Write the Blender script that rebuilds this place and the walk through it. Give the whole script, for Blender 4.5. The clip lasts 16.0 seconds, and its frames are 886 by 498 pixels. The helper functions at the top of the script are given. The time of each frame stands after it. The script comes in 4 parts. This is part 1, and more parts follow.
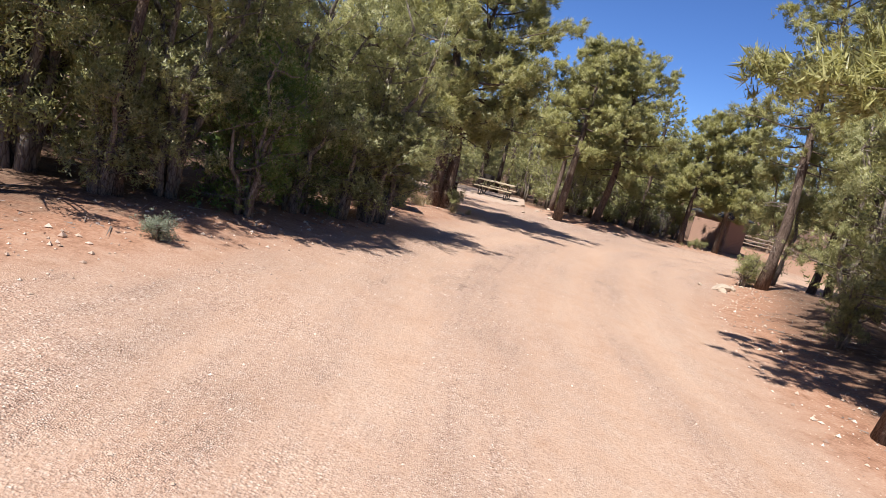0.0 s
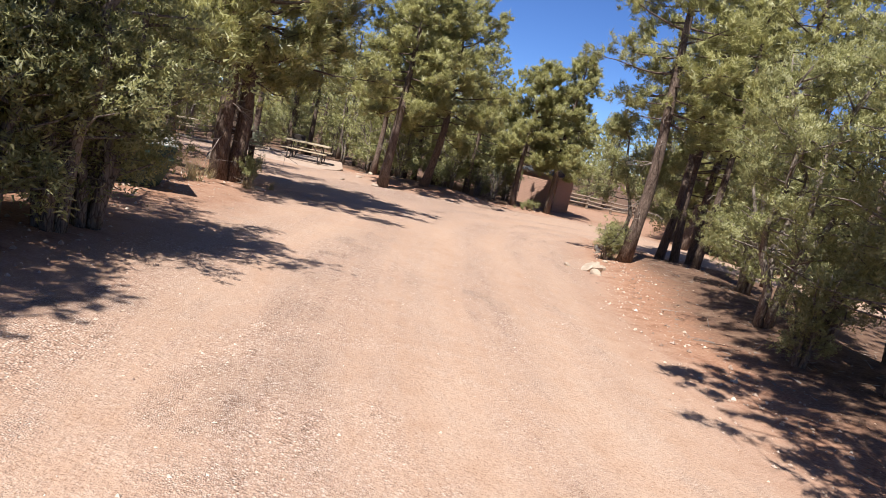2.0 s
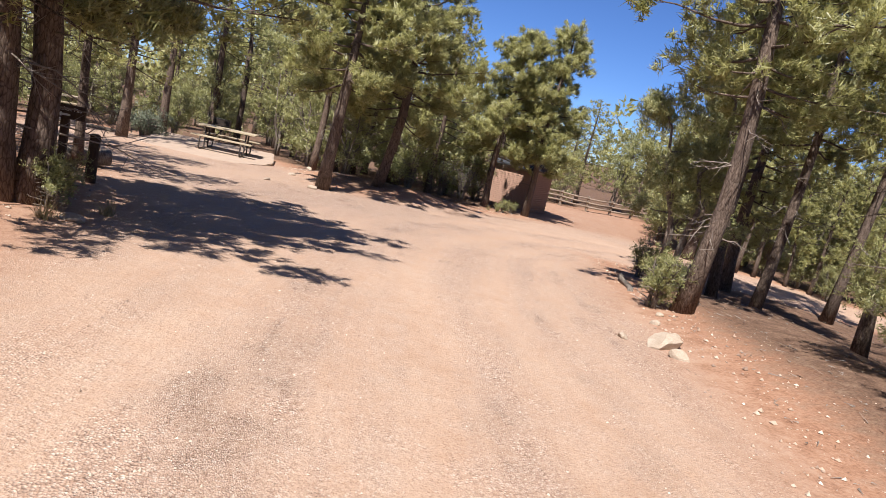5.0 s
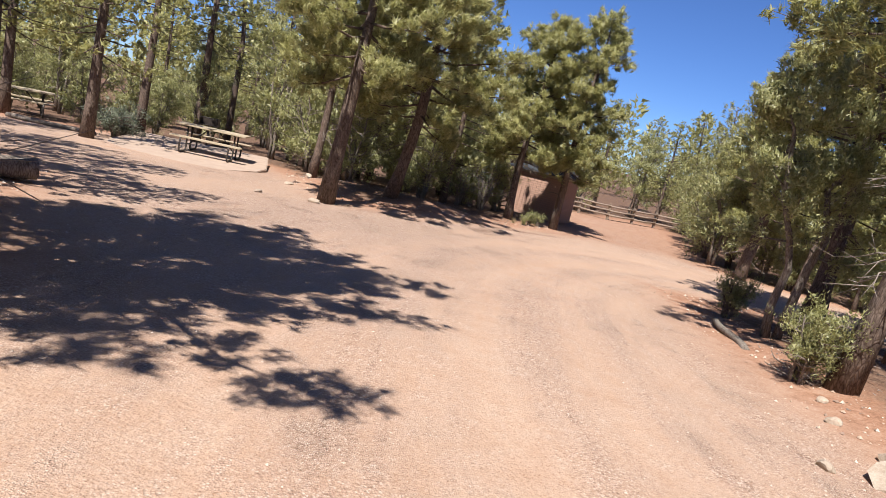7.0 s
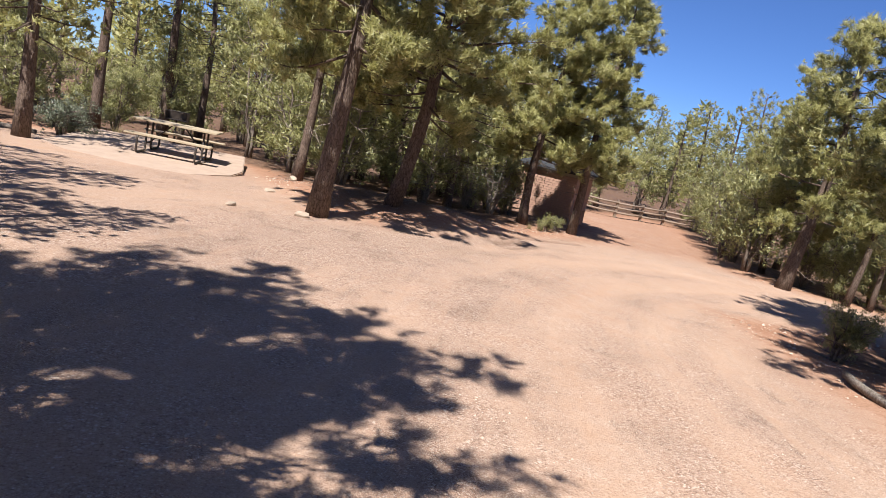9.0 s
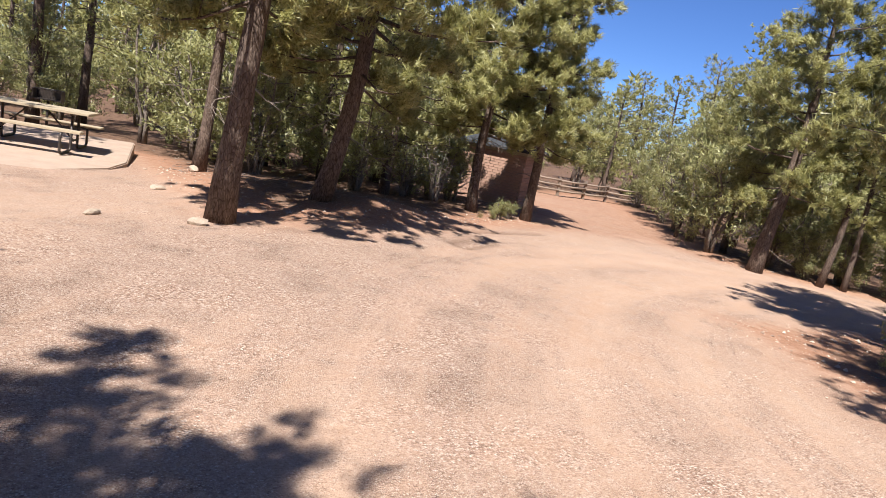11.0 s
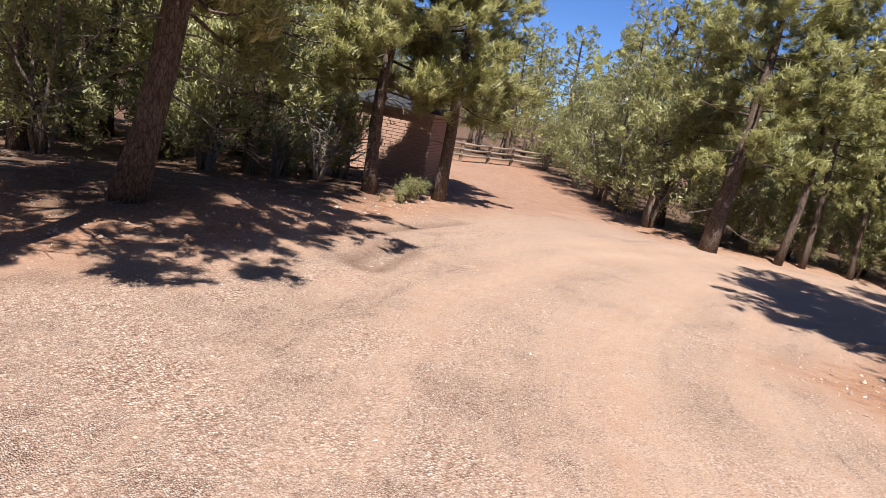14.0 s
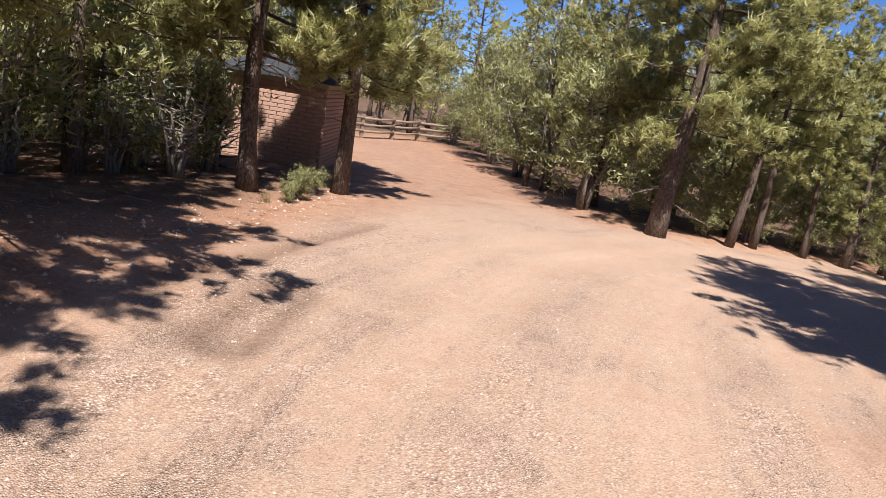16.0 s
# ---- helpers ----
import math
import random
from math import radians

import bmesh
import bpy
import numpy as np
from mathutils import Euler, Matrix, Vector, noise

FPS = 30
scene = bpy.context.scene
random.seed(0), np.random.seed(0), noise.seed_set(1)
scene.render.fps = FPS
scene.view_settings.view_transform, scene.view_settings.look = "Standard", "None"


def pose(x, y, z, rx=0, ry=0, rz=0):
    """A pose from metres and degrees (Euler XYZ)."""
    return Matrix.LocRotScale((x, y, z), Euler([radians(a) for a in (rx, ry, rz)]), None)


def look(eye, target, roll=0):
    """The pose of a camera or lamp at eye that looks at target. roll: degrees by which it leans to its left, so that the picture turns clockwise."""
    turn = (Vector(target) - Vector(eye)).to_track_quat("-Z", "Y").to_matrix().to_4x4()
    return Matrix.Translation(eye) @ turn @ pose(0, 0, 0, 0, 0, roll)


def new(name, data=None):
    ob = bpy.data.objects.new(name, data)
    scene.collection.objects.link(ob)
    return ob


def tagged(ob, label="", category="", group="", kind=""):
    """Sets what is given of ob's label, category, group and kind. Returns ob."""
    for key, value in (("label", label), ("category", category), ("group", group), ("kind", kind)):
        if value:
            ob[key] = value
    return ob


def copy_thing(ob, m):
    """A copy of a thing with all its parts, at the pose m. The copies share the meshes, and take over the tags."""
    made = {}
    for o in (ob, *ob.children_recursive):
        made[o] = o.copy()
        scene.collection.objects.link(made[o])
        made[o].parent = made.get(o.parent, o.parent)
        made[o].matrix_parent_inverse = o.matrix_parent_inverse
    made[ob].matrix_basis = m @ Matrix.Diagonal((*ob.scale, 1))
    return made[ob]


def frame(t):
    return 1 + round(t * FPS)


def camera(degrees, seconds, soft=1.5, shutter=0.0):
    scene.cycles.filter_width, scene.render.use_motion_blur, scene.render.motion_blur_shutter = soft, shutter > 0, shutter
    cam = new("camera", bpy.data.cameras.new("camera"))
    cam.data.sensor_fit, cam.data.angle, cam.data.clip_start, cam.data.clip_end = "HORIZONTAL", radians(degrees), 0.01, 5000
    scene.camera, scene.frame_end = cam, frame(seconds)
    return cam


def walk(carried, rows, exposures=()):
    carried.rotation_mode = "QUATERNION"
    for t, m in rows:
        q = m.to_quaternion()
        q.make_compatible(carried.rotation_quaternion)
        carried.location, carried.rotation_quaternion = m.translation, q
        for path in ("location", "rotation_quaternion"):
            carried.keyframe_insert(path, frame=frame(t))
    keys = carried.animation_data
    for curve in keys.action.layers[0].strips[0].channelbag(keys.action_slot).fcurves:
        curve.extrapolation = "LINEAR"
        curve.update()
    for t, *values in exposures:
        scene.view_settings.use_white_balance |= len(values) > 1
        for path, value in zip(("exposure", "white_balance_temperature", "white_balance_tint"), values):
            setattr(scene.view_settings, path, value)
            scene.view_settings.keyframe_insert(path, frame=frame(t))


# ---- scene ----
cam = camera(68.8, 16.0, soft=0.7)

PATH = [
    (0, (-0.036, -0.371, 1.62), (0.032, 1.597, 1.267), 12.8),
    (0.5, (-0.049, 0.757, 1.559), (0.201, 2.71, 1.208), 12.5),
    (1, (0.056, 1.773, 1.508), (0.471, 3.698, 1.16), 12.4),
    (1.5, (0.18, 2.715, 1.457), (0.694, 4.616, 1.109), 12.3),
    (2, (0.373, 3.683, 1.43), (1.0, 5.549, 1.078), 12.4),
    (2.5, (0.606, 4.621, 1.399), (1.293, 6.465, 1.045), 12.4),
    (3, (0.894, 5.558, 1.37), (1.617, 7.389, 1.014), 12.6),
    (3.5, (1.199, 6.554, 1.353), (1.938, 8.378, 0.994), 12.6),
    (4, (1.4, 7.368, 1.345), (2.152, 9.186, 0.983), 12.7),
    (6.5, (1.965, 11.243, 1.199), (2.754, 13.046, 0.846), 12.8),
    (7, (2.075, 11.985, 1.153), (2.86, 13.791, 0.8), 13.0),
    (7.5, (2.131, 12.62, 1.137), (2.913, 14.426, 0.781), 13.0),
    (8, (2.22, 13.277, 1.12), (2.998, 15.084, 0.76), 12.9),
    (10.5, (2.99, 16.699, 0.928), (3.992, 18.389, 0.55), 11.4),
    (11, (3.24, 17.166, 0.914), (4.277, 18.833, 0.529), 11.3),
    (11.5, (3.531, 17.691, 0.901), (4.585, 19.343, 0.503), 11.3),
    (12, (3.788, 18.19, 0.89), (4.849, 19.835, 0.479), 11.2),
    (12.5, (4.032, 18.757, 0.864), (5.108, 20.389, 0.443), 11.1),
    (13, (4.286, 19.235, 0.869), (5.408, 20.834, 0.439), 10.9),
    (13.5, (4.769, 20.043, 0.784), (6.025, 21.537, 0.35), 10.7),
    (14, (5.15, 20.518, 0.759), (6.463, 21.962, 0.321), 10.8),
    (14.5, (5.561, 21.04, 0.733), (6.896, 22.463, 0.29), 10.5),
    (15, (5.984, 21.554, 0.732), (7.341, 22.953, 0.282), 10.4),
    (15.5, (6.356, 22.028, 0.723), (7.771, 23.364, 0.263), 10.0),
    (16, (6.843, 22.545, 0.676), (8.359, 23.762, 0.206), 9.6),
]
walk(cam, [(t, look(eye, target, roll)) for t, eye, target, roll in PATH],
     exposures=[(0, 0.85), (8, 0.85), (10.3, 1.0), (11.5, 0.9), (13, 0.83), (16, 0.85)])

# ---- world, sun, exposure ----
SUN_DIR = Vector((0.67, 0.74, -1.5)).normalized()
world = bpy.data.worlds.new("sky_world")
scene.world = world
world.use_nodes = True
wn = world.node_tree
sky = wn.nodes.new("ShaderNodeTexSky")
sky.sky_type = "NISHITA"
sky.sun_disc = False
sky.sun_elevation = math.asin(-SUN_DIR.z)
sky.sun_rotation = math.atan2(-SUN_DIR.x, -SUN_DIR.y)
sky.altitude = 2400
sky.air_density = 1.0
sky.dust_density = 0.03
sky.ozone_density = 3.5
tone = wn.nodes.new("ShaderNodeMix")
tone.data_type, tone.blend_type = "RGBA", "MULTIPLY"
tone.inputs[0].default_value = 1.0
tone.inputs[7].default_value = (0.74, 0.98, 1.46, 1)
wn.links.new(sky.outputs[0], tone.inputs[6])
wn.links.new(tone.outputs[2], wn.nodes["Background"].inputs[0])
wn.nodes["Background"].inputs[1].default_value = 0.05
sun_data = bpy.data.lights.new("sun", "SUN")
sun_data.energy = 5.0
sun_data.angle = radians(0.53)
sun_data.color = (1.0, 0.96, 0.9)
sun = new("sun", sun_data)
sun.rotation_euler = SUN_DIR.to_track_quat("-Z", "Y").to_euler()
sun.location = (-10, -14, 30)

# ---- the lie of the land ----
CLEARING = [(-3.4, -8), (-2.7, 3.0), (-2.0, 4.8), (-1.0, 8.4), (-0.8, 12), (-0.3, 14.6), (0.6, 17.5), (0.2, 22), (-3.0, 27.5), (-3.0, 33),
            (2.4, 35.5), (5.0, 33.5), (5.0, 28.5), (5.3, 25.9), (7.6, 26.1), (10.6, 28.3), (13.8, 30.5), (16.3, 32.6), (20, 41), (28, 42), (22, 33.5),
            (18.9, 28.0), (21.5, 25.6), (27, 19), (34, 10), (29, 8), (22, 18), (15.5, 21.8), (11.5, 22.2), (9.4, 18.6), (7.6, 14.6),
            (5.7, 11.2), (3.7, 4.6), (2.6, -8)]


def signed_distance(px, py, poly):
    """Distance to a closed outline, negative inside, for arrays."""
    best = np.full(px.shape, 1e9)
    inside = np.zeros(px.shape, bool)
    for (x0, y0), (x1, y1) in zip(poly, poly[1:] + poly[:1]):
        dx, dy = x1 - x0, y1 - y0
        u = np.clip(((px - x0) * dx + (py - y0) * dy) / (dx * dx + dy * dy), 0, 1)
        best = np.minimum(best, np.hypot(px - x0 - u * dx, py - y0 - u * dy))
        crosses = ((y0 > py) != (y1 > py)) & (px < dx * (py - y0) / (dy if dy else 1e-9) + x0)
        inside ^= crosses
    return np.where(inside, -best, best)


ISLAND = [(6.5, 3.0), (7.0, 7.0), (8.1, 10.6), (10.0, 14.6), (10.9, 17.0)]


def line_distance(px, py, line):
    best = np.full(np.shape(px), 1e9)
    for (x0, y0), (x1, y1) in zip(line, line[1:]):
        dx, dy = x1 - x0, y1 - y0
        u = np.clip(((px - x0) * dx + (py - y0) * dy) / (dx * dx + dy * dy), 0, 1)
        best = np.minimum(best, np.hypot(px - x0 - u * dx, py - y0 - u * dy))
    return best


def base_height(x, y):
    """The broad slope: down towards the east, a little down northwards."""
    u = np.clip(np.asarray(x, float), -14, 32) - 6
    v = np.clip(np.asarray(y, float), -8, 46) - 20
    berm = 0.36 * np.exp(-(line_distance(np.asarray(x, float), np.asarray(y, float), ISLAND) / 1.5) ** 2)
    berm = berm + 0.3 * np.exp(-((np.asarray(x, float) - 7.2) / 2.3) ** 2 - ((np.asarray(y, float) - 28.2) / 2.0) ** 2)
    return berm - 0.72941 - 0.04176 * u - 0.03132 * v - 0.000337 * u * u + 0.002362 * u * v - 0.000433 * v * v


def waves(x, y, seed, scale):
    """Smooth cheap noise, about -1 to 1."""
    r = np.random.RandomState(seed)
    out = 0
    for k in range(6):
        a, f, p = r.uniform(0, 6.28), r.uniform(0.6, 1.7) / scale, r.uniform(0, 6.28, 2)
        out = out + np.sin(f * (x * np.cos(a) + y * np.sin(a)) + p[0] + 1.3 * np.sin(f * 0.7 * (y * np.cos(a) - x * np.sin(a)) + p[1]))
    return out / 3.5


TRACK = [(0, -14), (0.1, -8), (0.9, 5), (2.6, 13), (4.6, 18), (7.6, 22.4), (11.5, 24.8), (16, 25.4), (20, 24), (27, 16.5), (31, 9), (33, 3)]
WASH = [(8.9, 25.75), (9.55, 26.2), (9.9, 26.45)]
RILL = [(9.0, 26.8), (9.7, 27.1), (11.0, 27.8), (12.8, 28.55)]


def smooth_line(line, steps=14):
    """The bends of a line rounded off, as many short pieces."""
    out = []
    for a, b, c, d in zip(line, line[1:], line[2:], line[3:]):
        a, b, c, d = (np.array(q, float) for q in (a, b, c, d))
        for u in np.arange(steps) / steps:
            out.append(tuple(0.5 * (2 * b + (c - a) * u + (2 * a - 5 * b + 4 * c - d) * u * u + (3 * b - a - 3 * c + d) * u ** 3)))
    return out + [tuple(line[-2])]


ROADWAY = smooth_line(TRACK)


def road_place(px, py):
    """How far along the road and how far across it, to the east positive."""
    best, along, across, run = np.full(np.shape(px), 1e9), np.zeros(np.shape(px)), np.zeros(np.shape(px)), 0.0
    for (x0, y0), (x1, y1) in zip(ROADWAY, ROADWAY[1:]):
        dx, dy = x1 - x0, y1 - y0
        ln = math.hypot(dx, dy)
        u = np.clip(((px - x0) * dx + (py - y0) * dy) / (ln * ln), 0, 1)
        d = np.hypot(px - x0 - u * dx, py - y0 - u * dy)
        near = d < best
        side = np.sign((px - x0) * dy - (py - y0) * dx)
        best, along, across = np.where(near, d, best), np.where(near, run + u * ln, along), np.where(near, d * side, across)
        run += ln
    return along, across


def wheel_tracks(x, y):
    """1 in the wheel tracks that vehicles have packed, 0 away from them."""
    s, d = road_place(x, y)
    d = d + 0.12 * np.sin(s * 0.5) + 0.08 * np.sin(s * 1.3 + 1)
    return np.clip(sum(k * np.exp(-((d - c) / w) ** 2) for c, w, k in ((-1.75, 0.22, 0.55), (-0.95, 0.3, 0.9), (0.15, 0.2, 0.5), (0.7, 0.34, 1.0), (1.75, 0.3, 0.8), (2.6, 0.28, 0.6))), 0, 1)


def ground_height(x, y):
    x, y = np.asarray(x, float), np.asarray(y, float)
    dig = 0.05 * np.exp(-(line_distance(x, y, WASH) / 0.2) ** 2) + 0.04 * np.exp(-(line_distance(x, y, RILL) / 0.09) ** 2)
    d = signed_distance(x, y, CLEARING)
    rough = np.clip((d + 0.6) / 1.6, 0, 1)
    return base_height(x, y) + rough * (0.05 + 0.05 * waves(x, y, 3, 0.9) + 0.05 * waves(x, y, 4, 2.5)) + 0.006 * waves(x, y, 5, 0.6) - dig - 0.016 * wheel_tracks(x, y)


def gz(x, y):
    return float(ground_height(np.array([x]), np.array([y]))[0])


# ---- materials ----
def material(name, roughness=0.9, specular=0.2):
    m = bpy.data.materials.new(name)
    m.use_nodes = True
    t = m.node_tree
    b = t.nodes["Principled BSDF"]
    b.inputs["Roughness"].default_value = roughness
    b.inputs["Specular IOR Level"].default_value = specular
    return m, t, b


def node(t, kind, **inputs):
    n = t.nodes.new(kind)
    for key, value in inputs.items():
        n.inputs[key.replace("_", " ")].default_value = value
    return n


def ramp(t, fac, stops):
    r = t.nodes.new("ShaderNodeValToRGB")
    while len(r.color_ramp.elements) < len(stops):
        r.color_ramp.elements.new(0.5)
    for e, (p, c) in zip(r.color_ramp.elements, stops):
        e.position, e.color = p, (*c, 1)
    t.links.new(fac, r.inputs[0])
    return r.outputs[0]


def blend(t, fac, a, b, mode="MIX"):
    n = t.nodes.new("ShaderNodeMix")
    n.data_type, n.blend_type = "RGBA", mode
    for socket, value in ((n.inputs[0], fac), (n.inputs[6], a), (n.inputs[7], b)):
        if isinstance(value, bpy.types.NodeSocket):
            t.links.new(value, socket)
        elif isinstance(value, (int, float)):
            socket.default_value = value
        else:
            socket.default_value = (*value, 1)
    return n.outputs[2]


def coords(t, kind="Object"):
    return t.nodes.new("ShaderNodeTexCoord").outputs[kind]


def noise_at(t, vec, scale, detail=4, rough=0.6):
    n = node(t, "ShaderNodeTexNoise", Scale=scale, Detail=detail, Roughness=rough)
    t.links.new(vec, n.inputs["Vector"])
    return n.outputs[0]


def bumped(t, b, height, strength, distance):
    n = node(t, "ShaderNodeBump", Strength=strength, Distance=distance)
    t.links.new(height, n.inputs["Height"])
    t.links.new(n.outputs[0], b.inputs["Normal"])
    return n


def grainy(name, dark, light, scale=8.0, roughness=0.85, bump=0.3, distance=0.01, stretch=(1, 1, 1), specular=0.2, fine=60.0):
    """Two scales of mottling between two colours, with matching relief."""
    m, t, b = material(name, roughness, specular)
    mp = node(t, "ShaderNodeMapping", Scale=stretch)
    t.links.new(coords(t), mp.inputs["Vector"])
    big, small = noise_at(t, mp.outputs[0], scale), noise_at(t, mp.outputs[0], fine, 3)
    mixed = blend(t, 0.45, big, small)
    t.links.new(ramp(t, mixed, [(0.32, dark), (0.68, light)]), b.inputs["Base Color"])
    bumped(t, b, mixed, bump, distance)
    return m


def attribute(t, name):
    a = t.nodes.new("ShaderNodeAttribute")
    a.attribute_name = name
    return a.outputs["Fac"]


def maths(t, op, a, b, c=None):
    n = t.nodes.new("ShaderNodeMath")
    n.operation = op
    for socket, value in zip(n.inputs, (a, b, c)):
        if isinstance(value, bpy.types.NodeSocket):
            t.links.new(value, socket)
        elif value is not None:
            socket.default_value = value
    return n.outputs[0]


def ground_material():
    m, t, b = material("dirt_and_gravel", 0.95, 0.12)
    v = coords(t)
    packed, loose, duff, red = (attribute(t, k) for k in ("packed", "loose", "duff", "red"))
    groove_dark = attribute(t, "groove_dark")
    lane = t.nodes.new("ShaderNodeCombineXYZ")
    t.links.new(maths(t, "MULTIPLY", attribute(t, "across"), 1.0), lane.inputs[0])
    t.links.new(maths(t, "MULTIPLY", attribute(t, "along"), 0.07), lane.inputs[1])
    streak, thin = noise_at(t, lane.outputs[0], 2.6, 4, 0.65), noise_at(t, lane.outputs[0], 11.0, 3, 0.6)
    n1, n2, n3 = noise_at(t, v, 0.45, 5), noise_at(t, v, 4.0, 5, 0.65), noise_at(t, v, 30.0, 4, 0.7)
    sand = ramp(t, blend(t, 0.45, blend(t, 0.5, n1, streak), n2), [(0.36, (0.371, 0.24, 0.168)), (0.5, (0.429, 0.296, 0.218)), (0.64, (0.472, 0.347, 0.264))])
    cells = []
    for size in (70.0, 115.0):
        vo = node(t, "ShaderNodeTexVoronoi", Scale=size, Randomness=1.0)
        t.links.new(v, vo.inputs["Vector"])
        split = t.nodes.new("ShaderNodeSeparateColor")
        t.links.new(vo.outputs["Color"], split.inputs[0])
        shade = ramp(t, split.outputs[0], [(0.0, (0.186, 0.121, 0.0968)), (0.25, (0.357, 0.246, 0.193)), (0.7, (0.486, 0.361, 0.29)), (1.0, (0.657, 0.572, 0.493))])
        gap = ramp(t, vo.outputs["Distance"], [(0.3, (1, 1, 1)), (0.66, (0.6, 0.49, 0.42))])
        cells.append((blend(t, 0.8, shade, gap, "MULTIPLY"), vo.outputs["Distance"]))
    which = ramp(t, noise_at(t, v, 1.2, 3), [(0.4, (0, 0, 0)), (0.6, (1, 1, 1))])
    gravel = blend(t, which, cells[0][0], cells[1][0])
    stones = blend(t, which, cells[0][1], cells[1][1])
    speckle = ramp(t, noise_at(t, v, 75.0, 4, 0.75), [(0.36, (0.66, 0.58, 0.52)), (0.48, (1, 1, 1)), (0.66, (1.12, 1.12, 1.12))])
    soil = blend(t, 1.0, sand, speckle, "MULTIPLY")
    swept = maths(t, "MULTIPLY_ADD", blend(t, 0.5, streak, thin), 1.7, -0.85)
    mixed = maths(t, "ADD", maths(t, "ADD", loose, swept), maths(t, "MULTIPLY_ADD", blend(t, 0.5, n2, n3), 2.0, -1.0))
    much = node(t, "ShaderNodeMapRange")
    much.inputs[1].default_value, much.inputs[2].default_value = 0.1, 0.95
    t.links.new(mixed, much.inputs[0])
    way = blend(t, much.outputs[0], soil, gravel)
    earth = ramp(t, blend(t, 0.55, n2, n3), [(0.36, (0.193, 0.0968, 0.0607)), (0.5, (0.321, 0.175, 0.113)), (0.66, (0.4, 0.254, 0.179))])
    rusty = node(t, "ShaderNodeMapRange")
    rusty.inputs[1].default_value, rusty.inputs[2].default_value = 0.25, 0.85
    t.links.new(maths(t, "ADD", red, maths(t, "MULTIPLY_ADD", n1, 1.0, -0.5)), rusty.inputs[0])
    way = blend(t, maths(t, "MULTIPLY", rusty.outputs[0], 0.75), way, earth)
    # Soil mottled darker along the wash and the rill.
    way = blend(t, maths(t, "MULTIPLY", groove_dark, n3), way, (0.11, 0.062, 0.042))
    litter = ramp(t, blend(t, 0.5, n2, n3), [(0.34, (0.05, 0.03, 0.0214)), (0.47, (0.121, 0.0714, 0.05)), (0.6, (0.2, 0.125, 0.0857)), (0.72, (0.3, 0.228, 0.179))])
    edge = node(t, "ShaderNodeMapRange")
    edge.inputs[1].default_value, edge.inputs[2].default_value = 0.3, 0.7
    t.links.new(maths(t, "ADD", packed, maths(t, "MULTIPLY_ADD", n2, 0.6, -0.3)), edge.inputs[0])
    patchy = ramp(t, blend(t, 0.5, duff, n2), [(0.4, (0, 0, 0)), (0.6, (1, 1, 1))])
    side = blend(t, patchy, earth, litter)
    t.links.new(blend(t, edge.outputs[0], side, way), b.inputs["Base Color"])
    h = blend(t, much.outputs[0], n3, stones)
    bumped(t, b, blend(t, 0.3, h, n2), 0.9, 0.02)
    return m


def bark_material(name, dark, light):
    m, t, b = material(name, 0.95, 0.1)
    v = coords(t)
    mp = node(t, "ShaderNodeMapping", Scale=(1, 1, 0.3))
    t.links.new(v, mp.inputs["Vector"])
    vo = node(t, "ShaderNodeTexVoronoi", Scale=30.0)
    vo.feature = "DISTANCE_TO_EDGE"
    t.links.new(mp.outputs[0], vo.inputs["Vector"])
    n = noise_at(t, mp.outputs[0], 26, 6, 0.75)
    plates = ramp(t, vo.outputs["Distance"], [(0.0, (0.4, 0.36, 0.33)), (0.12, (1, 1, 1))])
    colour = ramp(t, n, [(0.3, dark), (0.7, light)])
    t.links.new(blend(t, 0.85, colour, plates, "MULTIPLY"), b.inputs["Base Color"])
    bumped(t, b, blend(t, 0.4, vo.outputs["Distance"], n), 0.9, 0.03)
    return m


def leaf_material(name, shades, translucent, gain=0.35):
    """Needles or leaves: colour by island and by large patches, some light let through."""
    m, t, b = material(name, 0.42, 0.45)
    geo = t.nodes.new("ShaderNodeNewGeometry")
    n = noise_at(t, coords(t), 1.1, 3)
    fac = blend(t, 0.5, geo.outputs["Random Per Island"], n)
    colour = ramp(t, fac, [(0.2, shades[0]), (0.5, shades[1]), (0.78, shades[2])])
    t.links.new(colour, b.inputs["Base Color"])
    tr = t.nodes.new("ShaderNodeBsdfTranslucent")
    t.links.new(blend(t, 0.6, colour, translucent), tr.inputs[0])
    mix = node(t, "ShaderNodeMixShader", Fac=gain)
    t.links.new(b.outputs[0], mix.inputs[1])
    t.links.new(tr.outputs[0], mix.inputs[2])
    t.links.new(mix.outputs[0], t.nodes["Material Output"].inputs[0])
    return m


GROUND = ground_material()
BARK_PINE = bark_material("pine_bark", (0.0585, 0.0421, 0.0351), (0.234, 0.176, 0.144))
BARK_GREY = bark_material("juniper_bark", (0.12, 0.10, 0.085), (0.34, 0.29, 0.25))
NEEDLE = leaf_material("pine_needles", [(0.15, 0.147, 0.056), (0.3, 0.288, 0.115), (0.48, 0.455, 0.215)], (0.5, 0.48, 0.15), 0.36)
SCALE_LEAF = leaf_material("juniper_leaves", [(0.135, 0.143, 0.062), (0.27, 0.268, 0.118), (0.44, 0.425, 0.21)], (0.48, 0.47, 0.16), 0.36)
OAK_LEAF = leaf_material("oak_leaves", [(0.072, 0.112, 0.024), (0.12, 0.176, 0.04), (0.192, 0.24, 0.064)], (0.24, 0.32, 0.048))
DRY_GRASS = leaf_material("dry_grass", [(0.24, 0.184, 0.096), (0.336, 0.264, 0.144), (0.4, 0.336, 0.2)], (0.4, 0.336, 0.16))
